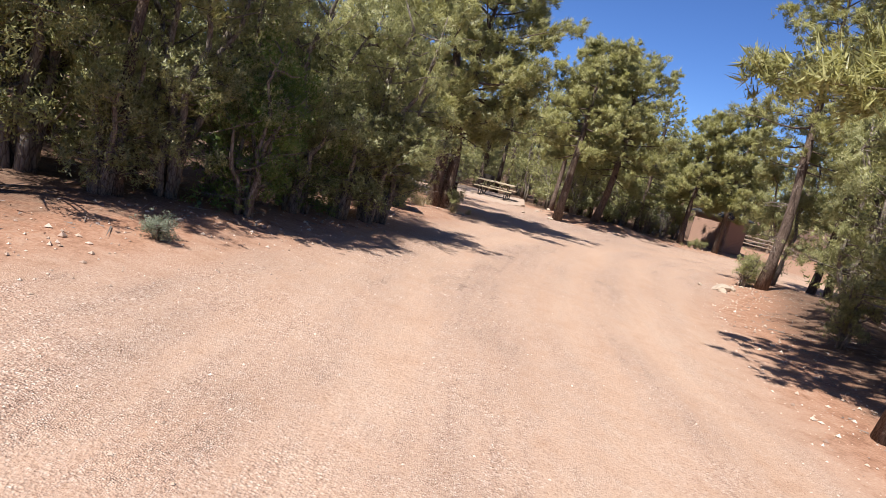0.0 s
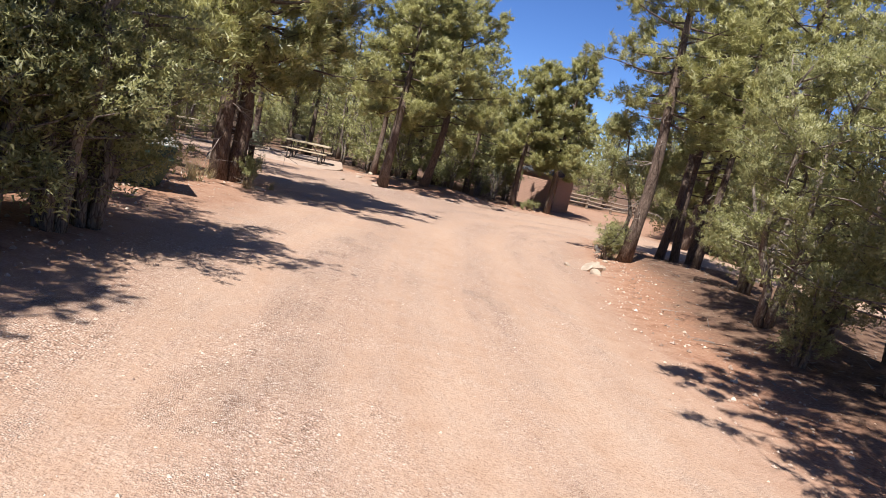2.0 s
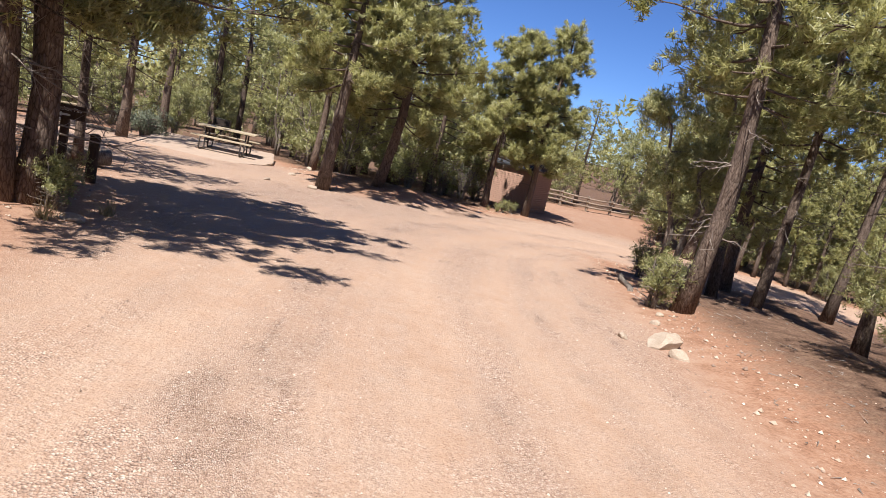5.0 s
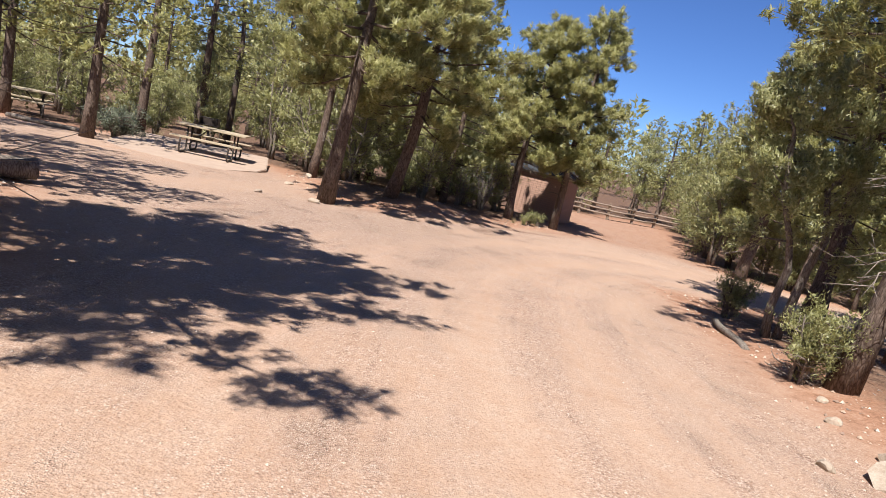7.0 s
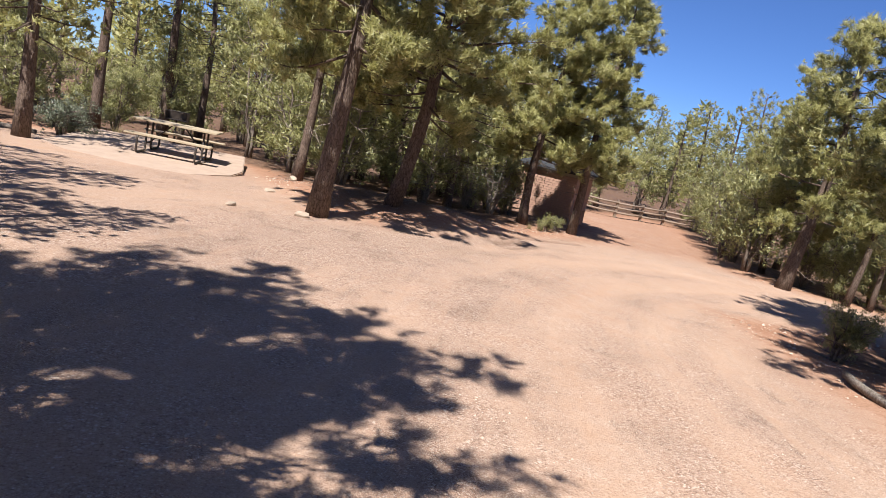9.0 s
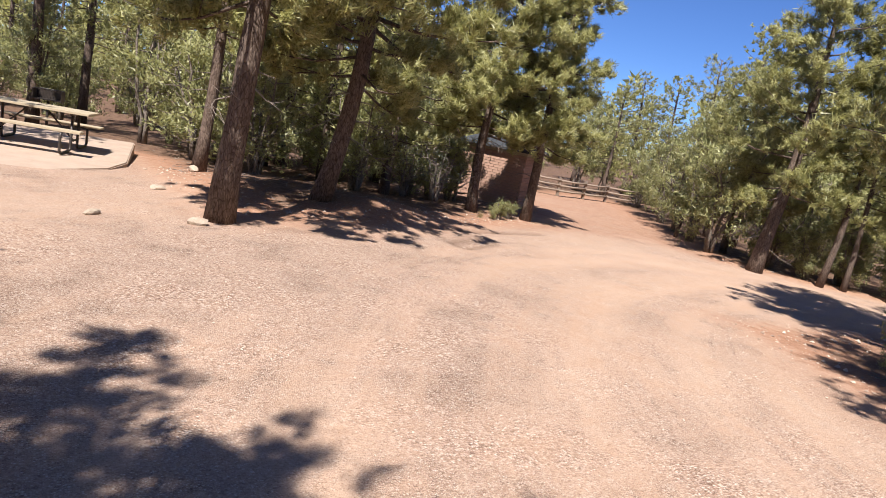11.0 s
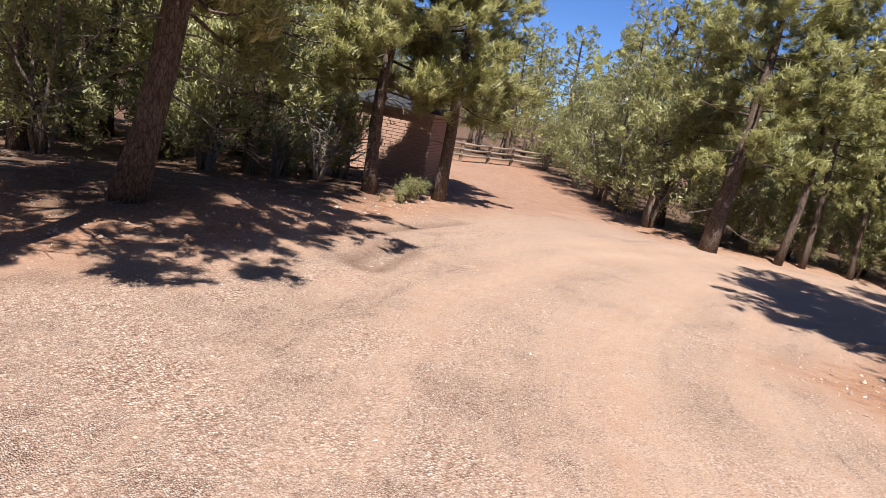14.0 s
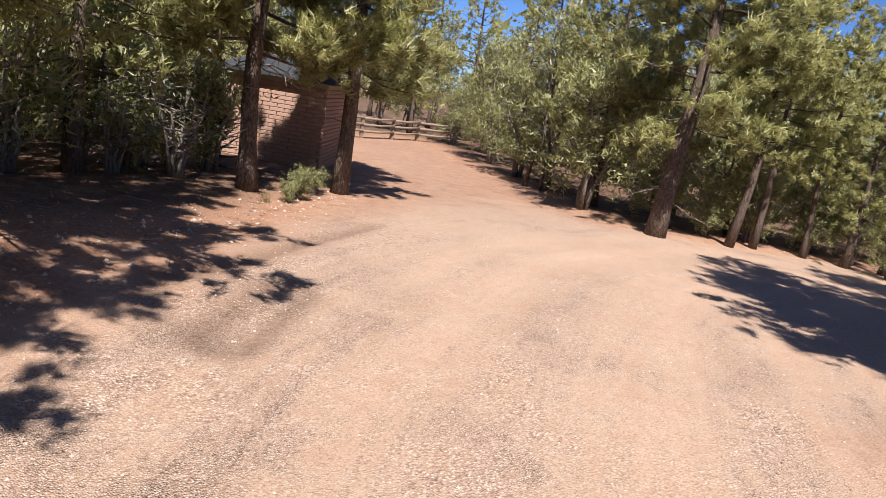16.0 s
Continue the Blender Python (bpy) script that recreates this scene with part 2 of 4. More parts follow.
SAGE = leaf_material("sage_leaves", [(0.136, 0.16, 0.112), (0.2, 0.224, 0.16), (0.272, 0.288, 0.216)], (0.24, 0.272, 0.16))
TWIG = grainy("dead_twigs", (0.12, 0.095, 0.08), (0.32, 0.27, 0.235), 12)
STONE = grainy("pale_stone", (0.281, 0.211, 0.156), (0.484, 0.406, 0.328), 5, bump=0.5, distance=0.02)
CONCRETE = grainy("pink_concrete", (0.343, 0.25, 0.195), (0.437, 0.335, 0.265), 3, bump=0.2, distance=0.004)
BOARD = grainy("weathered_boards", (0.312, 0.25, 0.172), (0.484, 0.406, 0.296), 6, 0.7, 0.3, 0.004, (1, 12, 12))
STEEL = grainy("dark_steel", (0.025, 0.020, 0.018), (0.06, 0.045, 0.038), 9, 0.45, 0.1, 0.002, specular=0.5)
BRICK = grainy("pink_block", (0.359, 0.207, 0.152), (0.484, 0.32, 0.25), 3, bump=0.4, distance=0.006)
MORTAR = grainy("mortar", (0.281, 0.187, 0.148), (0.359, 0.265, 0.211), 10, bump=0.4)
ROOF = grainy("dark_roof_metal", (0.03, 0.032, 0.038), (0.06, 0.064, 0.07), 4, 0.8, 0.1, 0.003, specular=0.15)
RAIL = grainy("grey_rails", (0.172, 0.125, 0.0936), (0.328, 0.257, 0.203), 5, bump=0.4, stretch=(1, 8, 8))
GREEN = grainy("green_enamel", (0.03, 0.06, 0.045), (0.06, 0.105, 0.08), 4, 0.5, 0.15, 0.003, specular=0.5)
PEBBLE = leaf_material("pebbles", [(0.234, 0.156, 0.117), (0.429, 0.312, 0.234), (0.562, 0.452, 0.367)], (0.39, 0.312, 0.234), 0.0)
SIGN_WOOD = grainy("stained_brown_wood", (0.045, 0.028, 0.02), (0.11, 0.07, 0.05), 6, 0.8, 0.3, 0.004, (8, 8, 1))
PAINT = grainy("white_paint", (0.6, 0.58, 0.54), (0.8, 0.78, 0.75), 30, 0.7, 0.05, 0.001)
LID = grainy("pale_lid", (0.281, 0.273, 0.25), (0.452, 0.437, 0.406), 5, 0.6, 0.1, 0.003)


# ---- mesh helpers ----
class Geo:
    """Gathers points and faces for one mesh."""

    def __init__(self):
        self.v, self.f, self.n = [], [], 0

    def add(self, points, faces):
        self.v.append(np.asarray(points, float))
        self.f.extend([tuple(i + self.n for i in q) for q in faces])
        self.n += len(points)

    def tube(self, points, radii, sides=6, rng=None, rough=0.0):
        p = np.asarray(points, float)
        tang = np.gradient(p, axis=0)
        tang /= np.linalg.norm(tang, axis=1)[:, None] + 1e-9
        side = np.cross(tang, (0.31, 0.94, 0.12))
        side /= np.linalg.norm(side, axis=1)[:, None] + 1e-9
        other = np.cross(tang, side)
        a = np.arange(sides) * 2 * np.pi / sides
        r = np.asarray(radii, float)[:, None] * (np.ones((len(p), sides)) if rng is None else 1 + rough * rng.uniform(-1, 1, (len(p), sides)))
        ring = p[:, None] + r[:, :, None] * (np.cos(a)[None, :, None] * side[:, None] + np.sin(a)[None, :, None] * other[:, None])
        faces = [(i * sides + j, i * sides + (j + 1) % sides, (i + 1) * sides + (j + 1) % sides, (i + 1) * sides + j)
                 for i in range(len(p) - 1) for j in range(sides)]
        faces.append(tuple(range(sides))[::-1])
        faces.append(tuple((len(p) - 1) * sides + j for j in range(sides)))
        self.add(ring.reshape(-1, 3), faces)

    def mesh(self, name, mat, smooth=True):
        me = bpy.data.meshes.new(name)
        me.from_pydata(np.concatenate(self.v).tolist(), [], self.f)
        me.materials.append(mat)
        if smooth:
            me.shade_smooth()
        me.validate()
        return me


def blades(centres, ways, lengths, widths, rng, name, mat, fold=False, out=None):
    """Thin leaf triangles: one for each row. out: the way out of the crown at each, which rounds the shading."""
    n = len(centres)
    side = np.cross(ways, rng.normal(size=(n, 3)))
    side /= np.linalg.norm(side, axis=1)[:, None] + 1e-9
    if out is not None:
        face = np.cross(2 * side, ways)
        side = np.where(((face * out).sum(1) < 0)[:, None], -side, side)
    half = side * (widths / 2)[:, None]
    mid = centres + ways * (lengths * 0.45)[:, None]
    tip = centres + ways * lengths[:, None]
    if fold:
        v = np.stack([centres, mid + half, tip, mid - half], 1).reshape(-1, 3)
        k = 4
    else:
        v = np.stack([centres - half, centres + half, tip], 1).reshape(-1, 3)
        k = 3
    me = bpy.data.meshes.new(name)
    me.vertices.add(len(v))
    me.vertices.foreach_set("co", v.ravel())
    me.loops.add(len(v))
    me.loops.foreach_set("vertex_index", np.arange(len(v)))
    me.polygons.add(n)
    me.polygons.foreach_set("loop_start", np.arange(n) * k)
    me.materials.append(mat)
    me.update(calc_edges=True)
    if out is not None:
        bend = unit(out * 0.85 + unit(np.cross(side, ways)) * 0.6)
        me.normals_split_custom_set_from_vertices(np.repeat(bend, k, 0).tolist())
    return me


def unit(v):
    return v / (np.linalg.norm(v, axis=-1, keepdims=True) + 1e-9)


def part(name, me, parent, label=""):
    ob = new(name, me)
    ob.parent = parent
    if label:
        ob["label"] = label
    return ob


def bm_mesh(name, bm, mat):
    me = bpy.data.meshes.new(name)
    bm.to_mesh(me)
    bm.free()
    me.materials.append(mat)
    return me


def box_mesh(name, sx, sy, sz, mat, bevel=0.0, segments=2):
    """A box centred on x and y, its foot at z = 0."""
    bm = bmesh.new()
    bmesh.ops.create_cube(bm, size=1)
    bmesh.ops.scale(bm, vec=(sx, sy, sz), verts=bm.verts)
    bmesh.ops.translate(bm, vec=(0, 0, sz / 2), verts=bm.verts)
    if bevel:
        bmesh.ops.bevel(bm, geom=bm.edges[:], offset=bevel, segments=segments, affect="EDGES")
    return bm_mesh(name, bm, mat)


# ---- plants ----
def round_out(c, bare, height, lean, rng):
    """From the crown's axis outwards and up."""
    axis = np.stack([lean[0] * c[:, 2], lean[1] * c[:, 2], bare + 0.55 * (c[:, 2] - bare) - 0.05 * height], 1)
    return unit(unit(c - axis) + rng.normal(size=c.shape) * 0.28)


def pine(seed, height, bare, spread, trunk_r, lean=(0, 0), tufts=1700, width=0.021, stems=1, dead=8, full=0.75, key=True, per=17, name="pine_tree"):
    rng = np.random.RandomState(seed)
    root = new(name)
    wood = Geo()
    ends, dirs = [], []
    for s in range(stems):
        h = height * (1 - 0.12 * s)
        k = np.linspace(0, 1, 11)
        off = np.array([0.0, 0.0]) if stems == 1 else np.array([0.13 * (2 * s - 1), 0.1 * s])
        sway = rng.normal(size=(2, 2)) * 0.12
        path = np.stack([off[0] + lean[0] * k * h + sway[0, 0] * np.sin(k * 4) + sway[0, 1] * np.sin(k * 9) * 0.4 + off[0] * k * 3.0,
                         off[1] + lean[1] * k * h + sway[1, 0] * np.sin(k * 4.5) + off[1] * k * 1.5, k * h - 0.12 * (k == 0)], 1)
        path -= (path[0] - (off[0], off[1], -0.12)) * (1 - k)[:, None]
        rad = trunk_r * (1 - k) ** 0.75 + 0.012
        rad[0] *= 1.25
        wood.tube(path, rad, 12 if key else 7, rng, 0.1)
        n = int(9 + (h - bare) * 7)
        for i in range(n):
            u = (i + rng.uniform(0, 0.8)) / n
            z = bare + u * (h - bare)
            at = np.array([np.interp(z, path[:, 2], path[:, c]) for c in range(3)])
            az = i * 2.4 + rng.uniform(-0.5, 0.5)
            shape = (0.45 + 0.55 * min(1, u * 4)) * (1 - u) ** full + 0.12
            ln = spread * shape * rng.uniform(0.6, 1.1)
            rise = -0.22 + 0.8 * u + rng.uniform(-0.2, 0.2)
            d = np.array([np.cos(az), np.sin(az), rise])
            q = np.linspace(0, 1, 5)[:, None]
            limb = at + d * ln * q + np.array([0, 0, 1]) * (0.22 * ln * (q ** 2 - 0.6 * q)) + rng.normal(size=(5, 3)) * 0.03 * ln * q
            wood.tube(limb if key else limb[::2], np.linspace(0.011 + 0.011 * ln, 0.005, 5 if key else 3), 4 if key else 3)
            for j in range(int(4 + ln * 7)):
                w = rng.uniform(0.2, 1.0)
                base = np.array([np.interp(w, q[:, 0], limb[:, c]) for c in range(3)])
                sd = unit(np.array([np.cos(az + rng.uniform(-1.3, 1.3)), np.sin(az + rng.uniform(-1.3, 1.3)), rng.uniform(-0.1, 0.9)]))
                tl = (0.2 + 0.34 * ln * (1.1 - w)) * rng.uniform(0.6, 1.2)
                if key and rng.rand() < 0.3:
                    wood.tube([base, base + sd * tl * 0.6, base + sd * tl], [0.007, 0.005, 0.003], 3)
                for e in range(rng.randint(1, 4)):
                    ends.append(base + sd * tl * rng.uniform(0.5, 1.0) + rng.normal(size=3) * 0.1)
                    dirs.append(unit(sd + np.array([0, 0, 0.35]) + rng.normal(size=3) * 0.3))
        for i in range(dead):
            z = bare * rng.uniform(0.35, 1.05)
            at = np.array([np.interp(z, path[:, 2], path[:, c]) for c in range(3)])
            az = rng.uniform(0, 6.28)
            ln = rng.uniform(0.25, 0.34 * spread + 0.25)
            d = np.array([np.cos(az), np.sin(az), rng.uniform(-0.3, 0.25)])
            q = np.linspace(0, 1, 4)[:, None]
            limb = at + d * ln * q + rng.normal(size=(4, 3)) * 0.09 * q - np.array([0, 0, 0.25]) * ln * q ** 2
            dry = Geo() if key else wood
            dry.tube(limb, np.linspace(0.013, 0.003, 4), 4)
            for j in range(4):
                w = rng.uniform(0.3, 0.95)
                b = np.array([np.interp(w, q[:, 0], limb[:, c]) for c in range(3)])
                dry.tube([b, b + (d + rng.normal(size=3) * 0.8) * 0.25 * ln], [0.006, 0.002], 3)
            if key:
                part("dead_branch", dry.mesh("dead_branch", TWIG), root, "bare grey dead branch")
    ends, dirs = np.array(ends), np.array(dirs)
    pick = rng.choice(len(ends), tufts, replace=len(ends) < tufts)
    c = np.repeat(ends[pick] + rng.normal(size=(tufts, 3)) * 0.055, per, 0) + rng.normal(size=(tufts * per, 3)) * 0.03
    d = unit(np.repeat(dirs[pick], per, 0) * 0.75 + rng.normal(size=(tufts * per, 3)) * 0.62)
    c = c - d * 0.03
    me = blades(c, d, rng.uniform(0.11, 0.21, len(c)), np.full(len(c), width) * rng.uniform(0.7, 1.2, len(c)), rng, "needles", NEEDLE, out=unit(0.5 * round_out(c, bare, height, lean, rng) + 0.75 * unit(c - np.repeat(ends[pick], per, 0) + np.array([0, 0, 0.02]))))
    part("trunk", wood.mesh("trunk", BARK_PINE), root)
    part("crown", me, root)
    return root


def juniper(seed, height, spread, low=0.15, clumps=1500, stems=4, leaf=0.075, mat=None, name="juniper_tree", bark=None, per=14, gaps=0.25, girth=0.05):
    """A many-stemmed small tree with a rounded, ragged crown that starts low."""
    rng = np.random.RandomState(seed)
    root = new(name)
    wood = Geo()
    blobs = []
    for s in range(stems):
        az = s * 6.28 / stems + rng.uniform(-0.5, 0.5)
        far = spread * rng.uniform(0.15, 0.5)
        top = np.array([np.cos(az) * far, np.sin(az) * far, height * rng.uniform(0.65, 0.97)])
        k = np.linspace(0, 1, 8)[:, None]
        path = top * np.concatenate([k ** 1.3, k ** 1.3, k], 1) + rng.normal(size=(8, 3)) * 0.05 * height * k * (1 - 0.5 * k) + np.array([np.cos(az), np.sin(az), 0]) * 0.08
        path[0, 2] = -0.1
        wood.tube(path, girth * (1 - k[:, 0]) ** 0.8 + 0.01, 7, rng, 0.12)
        for i in range(int(5 + height * 3)):
            u = rng.uniform(low, 1)
            at = np.array([np.interp(u, k[:, 0], path[:, c]) for c in range(3)])
            a = rng.uniform(0, 6.28)
            ln = spread * (1.05 - 0.55 * u) * rng.uniform(0.35, 0.8)
            d = unit(np.array([np.cos(a), np.sin(a), rng.uniform(-0.1, 0.7)]))
            q = np.linspace(0, 1, 4)[:, None]
            limb = at + d * ln * q + rng.normal(size=(4, 3)) * 0.06 * ln * q
            wood.tube(limb, np.linspace(0.016, 0.004, 4), 4)
            for e in range(3):
                blobs.append((at + d * ln * rng.uniform(0.55, 1.1), 0.16 + 0.2 * rng.rand() * spread * 0.5))
        blobs.append((path[-1], 0.3))
    centre = np.array([b[0] for b in blobs])
    size = np.array([b[1] for b in blobs])
    pick = rng.randint(0, len(blobs), clumps)
    pos = centre[pick] + unit(rng.normal(size=(clumps, 3))) * (size[pick] * rng.uniform(0.3, 1.15, clumps))[:, None]
    keep = (np.sin(pos[:, 0] * 3.1 + seed) + np.sin(pos[:, 1] * 3.7 + 2) + np.sin(pos[:, 2] * 3.3 + 4)) > -3 + 6 * gaps * 0.9
    heart = centre[pick][keep & (pos[:, 2] > 0.08)]
    pos = pos[keep & (pos[:, 2] > 0.08)]
    out = unit(pos - np.array([0, 0, height * 0.4]))
    c = np.repeat(pos, per, 0) + rng.normal(size=(len(pos) * per, 3)) * leaf * 0.8
    d = unit(np.repeat(out, per, 0) * 0.5 + np.array([0, 0, 0.45]) + rng.normal(size=c.shape) * 0.7)
    me = blades(c, d, rng.uniform(0.9, 1.9, len(c)) * leaf, rng.uniform(0.35, 0.6, len(c)) * leaf, rng, "leaves", mat or SCALE_LEAF, fold=mat is OAK_LEAF, out=unit(0.5 * round_out(c, 0, height, (0, 0), rng) + 0.75 * unit(c - np.repeat(heart, per, 0) + np.array([0, 0, 0.04]))))
    part("trunk", wood.mesh("trunk", bark or BARK_GREY), root)
    part("crown", me, root)
    return root


def bush(seed, height, spread, mat, name="bush", clumps=260, leaf=0.05, per=12):
    return juniper(seed, height, spread, 0.1, clumps, 7, leaf, mat, name, None, per, 0.4, 0.014)


def grass_tuft(seed, height, count=90, name="grass_tuft"):
    rng = np.random.RandomState(seed)
    root = new(name)
    c = np.concatenate([rng.normal(size=(count, 2)) * 0.07, np.zeros((count, 1))], 1)
    d = unit(np.concatenate([rng.normal(size=(count, 2)) * 0.45, np.ones((count, 1))], 1))
    part("straw_clump", blades(c, d, rng.uniform(0.5, 1.1, count) * height, np.full(count, 0.012), rng, "straw_clump", DRY_GRASS), root)
    return root


def place(ob, x, y, turn=0.0, scale=1.0, sink=0.0, z_scale=None):
    ob.matrix_basis = pose(x, y, gz(x, y) - sink, 0, 0, turn) @ Matrix.Diagonal((scale, scale, z_scale or scale, 1))
    return ob


def again(ob, x, y, turn, scale):
    m = pose(x, y, gz(x, y), 0, 0, turn) @ Matrix.Diagonal((scale, scale, scale, 1))
    keep = ob.matrix_basis.copy()
    ob.matrix_basis = Matrix.Identity(4)
    made = copy_thing(ob, m)
    ob.matrix_basis = keep
    return made


# ---- ground ----
def spaced(fine0, fine1, step, far):
    inner = np.arange(fine0, fine1 + step / 2, step)
    grow = np.cumsum(step * 1.2 ** np.arange(1, 42))
    grow = grow[grow < far]
    return np.concatenate([fine0 - np.append(grow, far)[::-1], inner, fine1 + np.append(grow, far)])


def build_ground():
    xs, ys = spaced(-4, 20, 0.12, 900), spaced(0, 32, 0.12, 900)
    gx, gy = np.meshgrid(xs, ys)
    px, py = gx.ravel(), gy.ravel()
    v = np.stack([px, py, ground_height(px, py)], 1)
    nx, ny = len(xs), len(ys)
    i = (np.arange(ny - 1)[:, None] * nx + np.arange(nx - 1)[None]).ravel()
    quads = np.stack([i, i + 1, i + 1 + nx, i + nx], 1)
    me = bpy.data.meshes.new("ground")
    me.from_pydata(v.tolist(), [], quads.tolist())
    d = signed_distance(px, py, CLEARING)
    along, across = road_place(px, py)
    packed = np.clip(0.5 - d / 1.4, 0, 1)
    apron = np.exp(-((px - 5.5) / 3.0) ** 2 - ((py - 22.5) / 3.5) ** 2)
    loose = np.clip(0.62 + 0.16 * waves(px, py, 11, 1.3) + 0.4 * apron - 0.42 * wheel_tracks(px, py), 0.0, 1.1) * np.clip(0.25 - d / 0.8, 0, 1)
    duff = np.clip((d + 0.1) / 1.9, 0, 1)
    red = np.clip(0.75 + d / 1.8, 0, 1) + np.clip((py - 27.5) / 4, 0, 0.75) * np.clip((px - 11) / 4, 0, 1) + 0.6 * np.exp(-((px + 0.2) / 1.4) ** 2 - ((py - 14) / 3.0) ** 2)
    # Darker just beside the wash line and down the middle of the rill.
    groove_dark = np.clip(1.1 * np.exp(-((line_distance(px, py, WASH) - 0.16) / 0.12) ** 2) + np.exp(-(line_distance(px, py, RILL) / 0.13) ** 2), 0, 1.2)
    for key, values in (("packed", packed), ("loose", loose), ("duff", duff), ("red", red), ("groove_dark", groove_dark), ("along", along), ("across", across)):
        a = me.attributes.new(key, "FLOAT", "POINT")
        a.data.foreach_set("value", values.astype(np.float32))
    me.materials.append(GROUND)
    me.shade_smooth()
    return tagged(new("ground", me), "pinkish packed dirt and gravel clearing with needle litter", "ground", kind="structure")


build_ground()

# ---- the trees that stand alone ----
PINE_LABEL = "ponderosa pine with rough brown bark and long green needles"
JUN_LABEL = "many-stemmed juniper with dense olive green foliage"


def tree(ob, x, y, label, turn=0.0, scale=1.0, category="tree", group=""):
    return tagged(place(ob, x, y, turn, scale), label, category, group)


tree(pine(1, 6.6, 2.0, 3.0, 0.15, (-0.04, -0.09), 6500, stems=2, full=0.55, dead=10), 0.15, 16.4, "tall ponderosa pine with two trunks rising from one base")
tree(pine(2, 6.9, 2.6, 2.5, 0.155, (0.05, 0.0), 5000, dead=6, full=0.5), 5.05, 25.5, "pine with a straight bare brown trunk beside the clearing")
tree(pine(3, 6.9, 1.9, 2.75, 0.15, (0.06, 0.0), 5000, dead=10, full=0.6), 7.0, 27.3, "pine with shaded trunk and spreading low branches")
tree(pine(4, 7.0, 2.6, 1.8, 0.11, (0.04, 0.0), 2800, dead=10), 5.6, 30.4, "thin pine with a bare lower trunk behind the others")
tree(pine(5, 6.1, 1.9, 2.0, 0.125, (0.03, 0.0), 4200, dead=8, full=0.6), 12.15, 30.55, "pine with dark rough bark beside the brick hut")
tree(pine(6, 7.0, 1.8, 1.6, 0.12, (0.03, 0.0), 3800, dead=4, full=0.5), 13.95, 30.65, "leaning pine in front of the brick hut")
tree(pine(7, 7.3, 1.9, 2.2, 0.17, (0.07, 0.0), 4200, dead=8, full=0.5), 19.0, 27.2, "leaning pine at the far edge of the clearing")
tree(pine(8, 8.3, 3.2, 1.75, 0.14, (0.0, 0.0), 2100, dead=16, full=0.45), 9.05, 16.5, "tall thin-crowned pine with bare dead lower branches")
tree(pine(9, 8.0, 3.2, 1.7, 0.1, (0.02, 0.0), 1700, dead=12), 12.3, 18.0, "pine with a dark slender trunk")
tree(juniper(21, 4.5, 1.5, 0.3, 2600, 2, 0.042, girth=0.06, gaps=0.35), 10.4, 18.6, "dark juniper with a thin stem at the road's edge")

tree(pine(10, 8.6, 2.7, 3.2, 0.18, (0.0, 0.02), 4600, dead=6), 4.4, 4.9, "pine with long branches over the road's edge")

tree(pine(11, 6.0, 4.4, 0.6, 0.05, (0.04, 0.0), 90, dead=7), 21.6, 32.0, "thin half-dead pine with a few tufts at the top")

# ---- stands of repeated trees ----
PINES = [pine(31, 9.0, 2.6, 2.1, 0.125, (0.03, 0), 2000, 0.031, key=False, per=13), pine(32, 8.0, 1.8, 2.3, 0.14, (0.02, 0.02), 2000, 0.031, key=False, full=0.6, per=13),
         pine(33, 9.6, 3.8, 2.0, 0.115, (0.04, 0), 1700, 0.031, key=False, per=13)]
JUNS = [juniper(41, 4.6, 1.7, 0.24, 1700, 5, 0.045, gaps=0.4, per=14), juniper(42, 3.6, 1.5, 0.14, 1600, 5, 0.043, gaps=0.38, per=14), juniper(43, 5.6, 1.8, 0.32, 1800, 4, 0.045, gaps=0.42, per=14),
        juniper(44, 2.4, 1.1, 0.08, 1000, 6, 0.04, per=16)]
NEAR_JUNS = [juniper(45, 4.8, 1.8, 0.2, 3300, 4, 0.027, gaps=0.32, per=24), juniper(46, 4.0, 1.6, 0.16, 3000, 5, 0.027, gaps=0.34, per=24)]
OAKS = [juniper(51, 1.9, 0.9, 0.1, 800, 6, 0.034, OAK_LEAF, "scrub_oak", girth=0.025, per=14)]
used = set()


def stand(kinds, rows, label, group, category="tree"):
    for k, x, y, turn, scale in rows:
        ob = kinds[k]
        if (id(kinds), k) in used:
            ob = again(ob, x, y, turn, scale)
        else:
            used.add((id(kinds), k))
            place(ob, x, y, turn, scale)
        tagged(ob, label, category, group)


# the thicket west of the road
stand(JUNS, [(1, -5.0, 5.3, 250, 1.0), (3, -3.9, 5.7, 310, 1.2), (1, -5.8, 7.4, 140, 1.1), (0, -6.8, 9.0, 30, 1.0), (3, -4.5, 8.7, 60, 1.3), (1, -6.6, 5.9, 200, 1.0), (2, -3.7, 4.5, 10, 0.75), (2, -4.4, 6.6, 80, 0.85), (1, -2.6, 7.3, 150, 0.9), (3, -1.8, 8.0, 20, 0.85), (0, -3.6, 10.4, 300, 0.9),
             (3, -0.8, 9.7, 70, 1.0), (3, -1.3, 8.8, 170, 1.0), (3, -3.0, 5.5, 190, 0.7), (0, -2.8, 12.0, 280, 0.85), (1, -1.6, 10.7, 100, 0.75)],
      JUN_LABEL, "junipers west of the road")
stand(PINES, [(2, -2.9, 5.6, 0, 0.48), (0, -5.2, 8.2, 90, 0.7), (2, -4.0, 11.6, 200, 0.75), (0, -8.0, 9.5, 130, 0.9), (2, -5.8, 12.8, 20, 0.85), (2, -3.6, 7.4, 300, 0.5), (2, -4.6, 5.2, 150, 0.55)],
      PINE_LABEL, "pines west of the road")
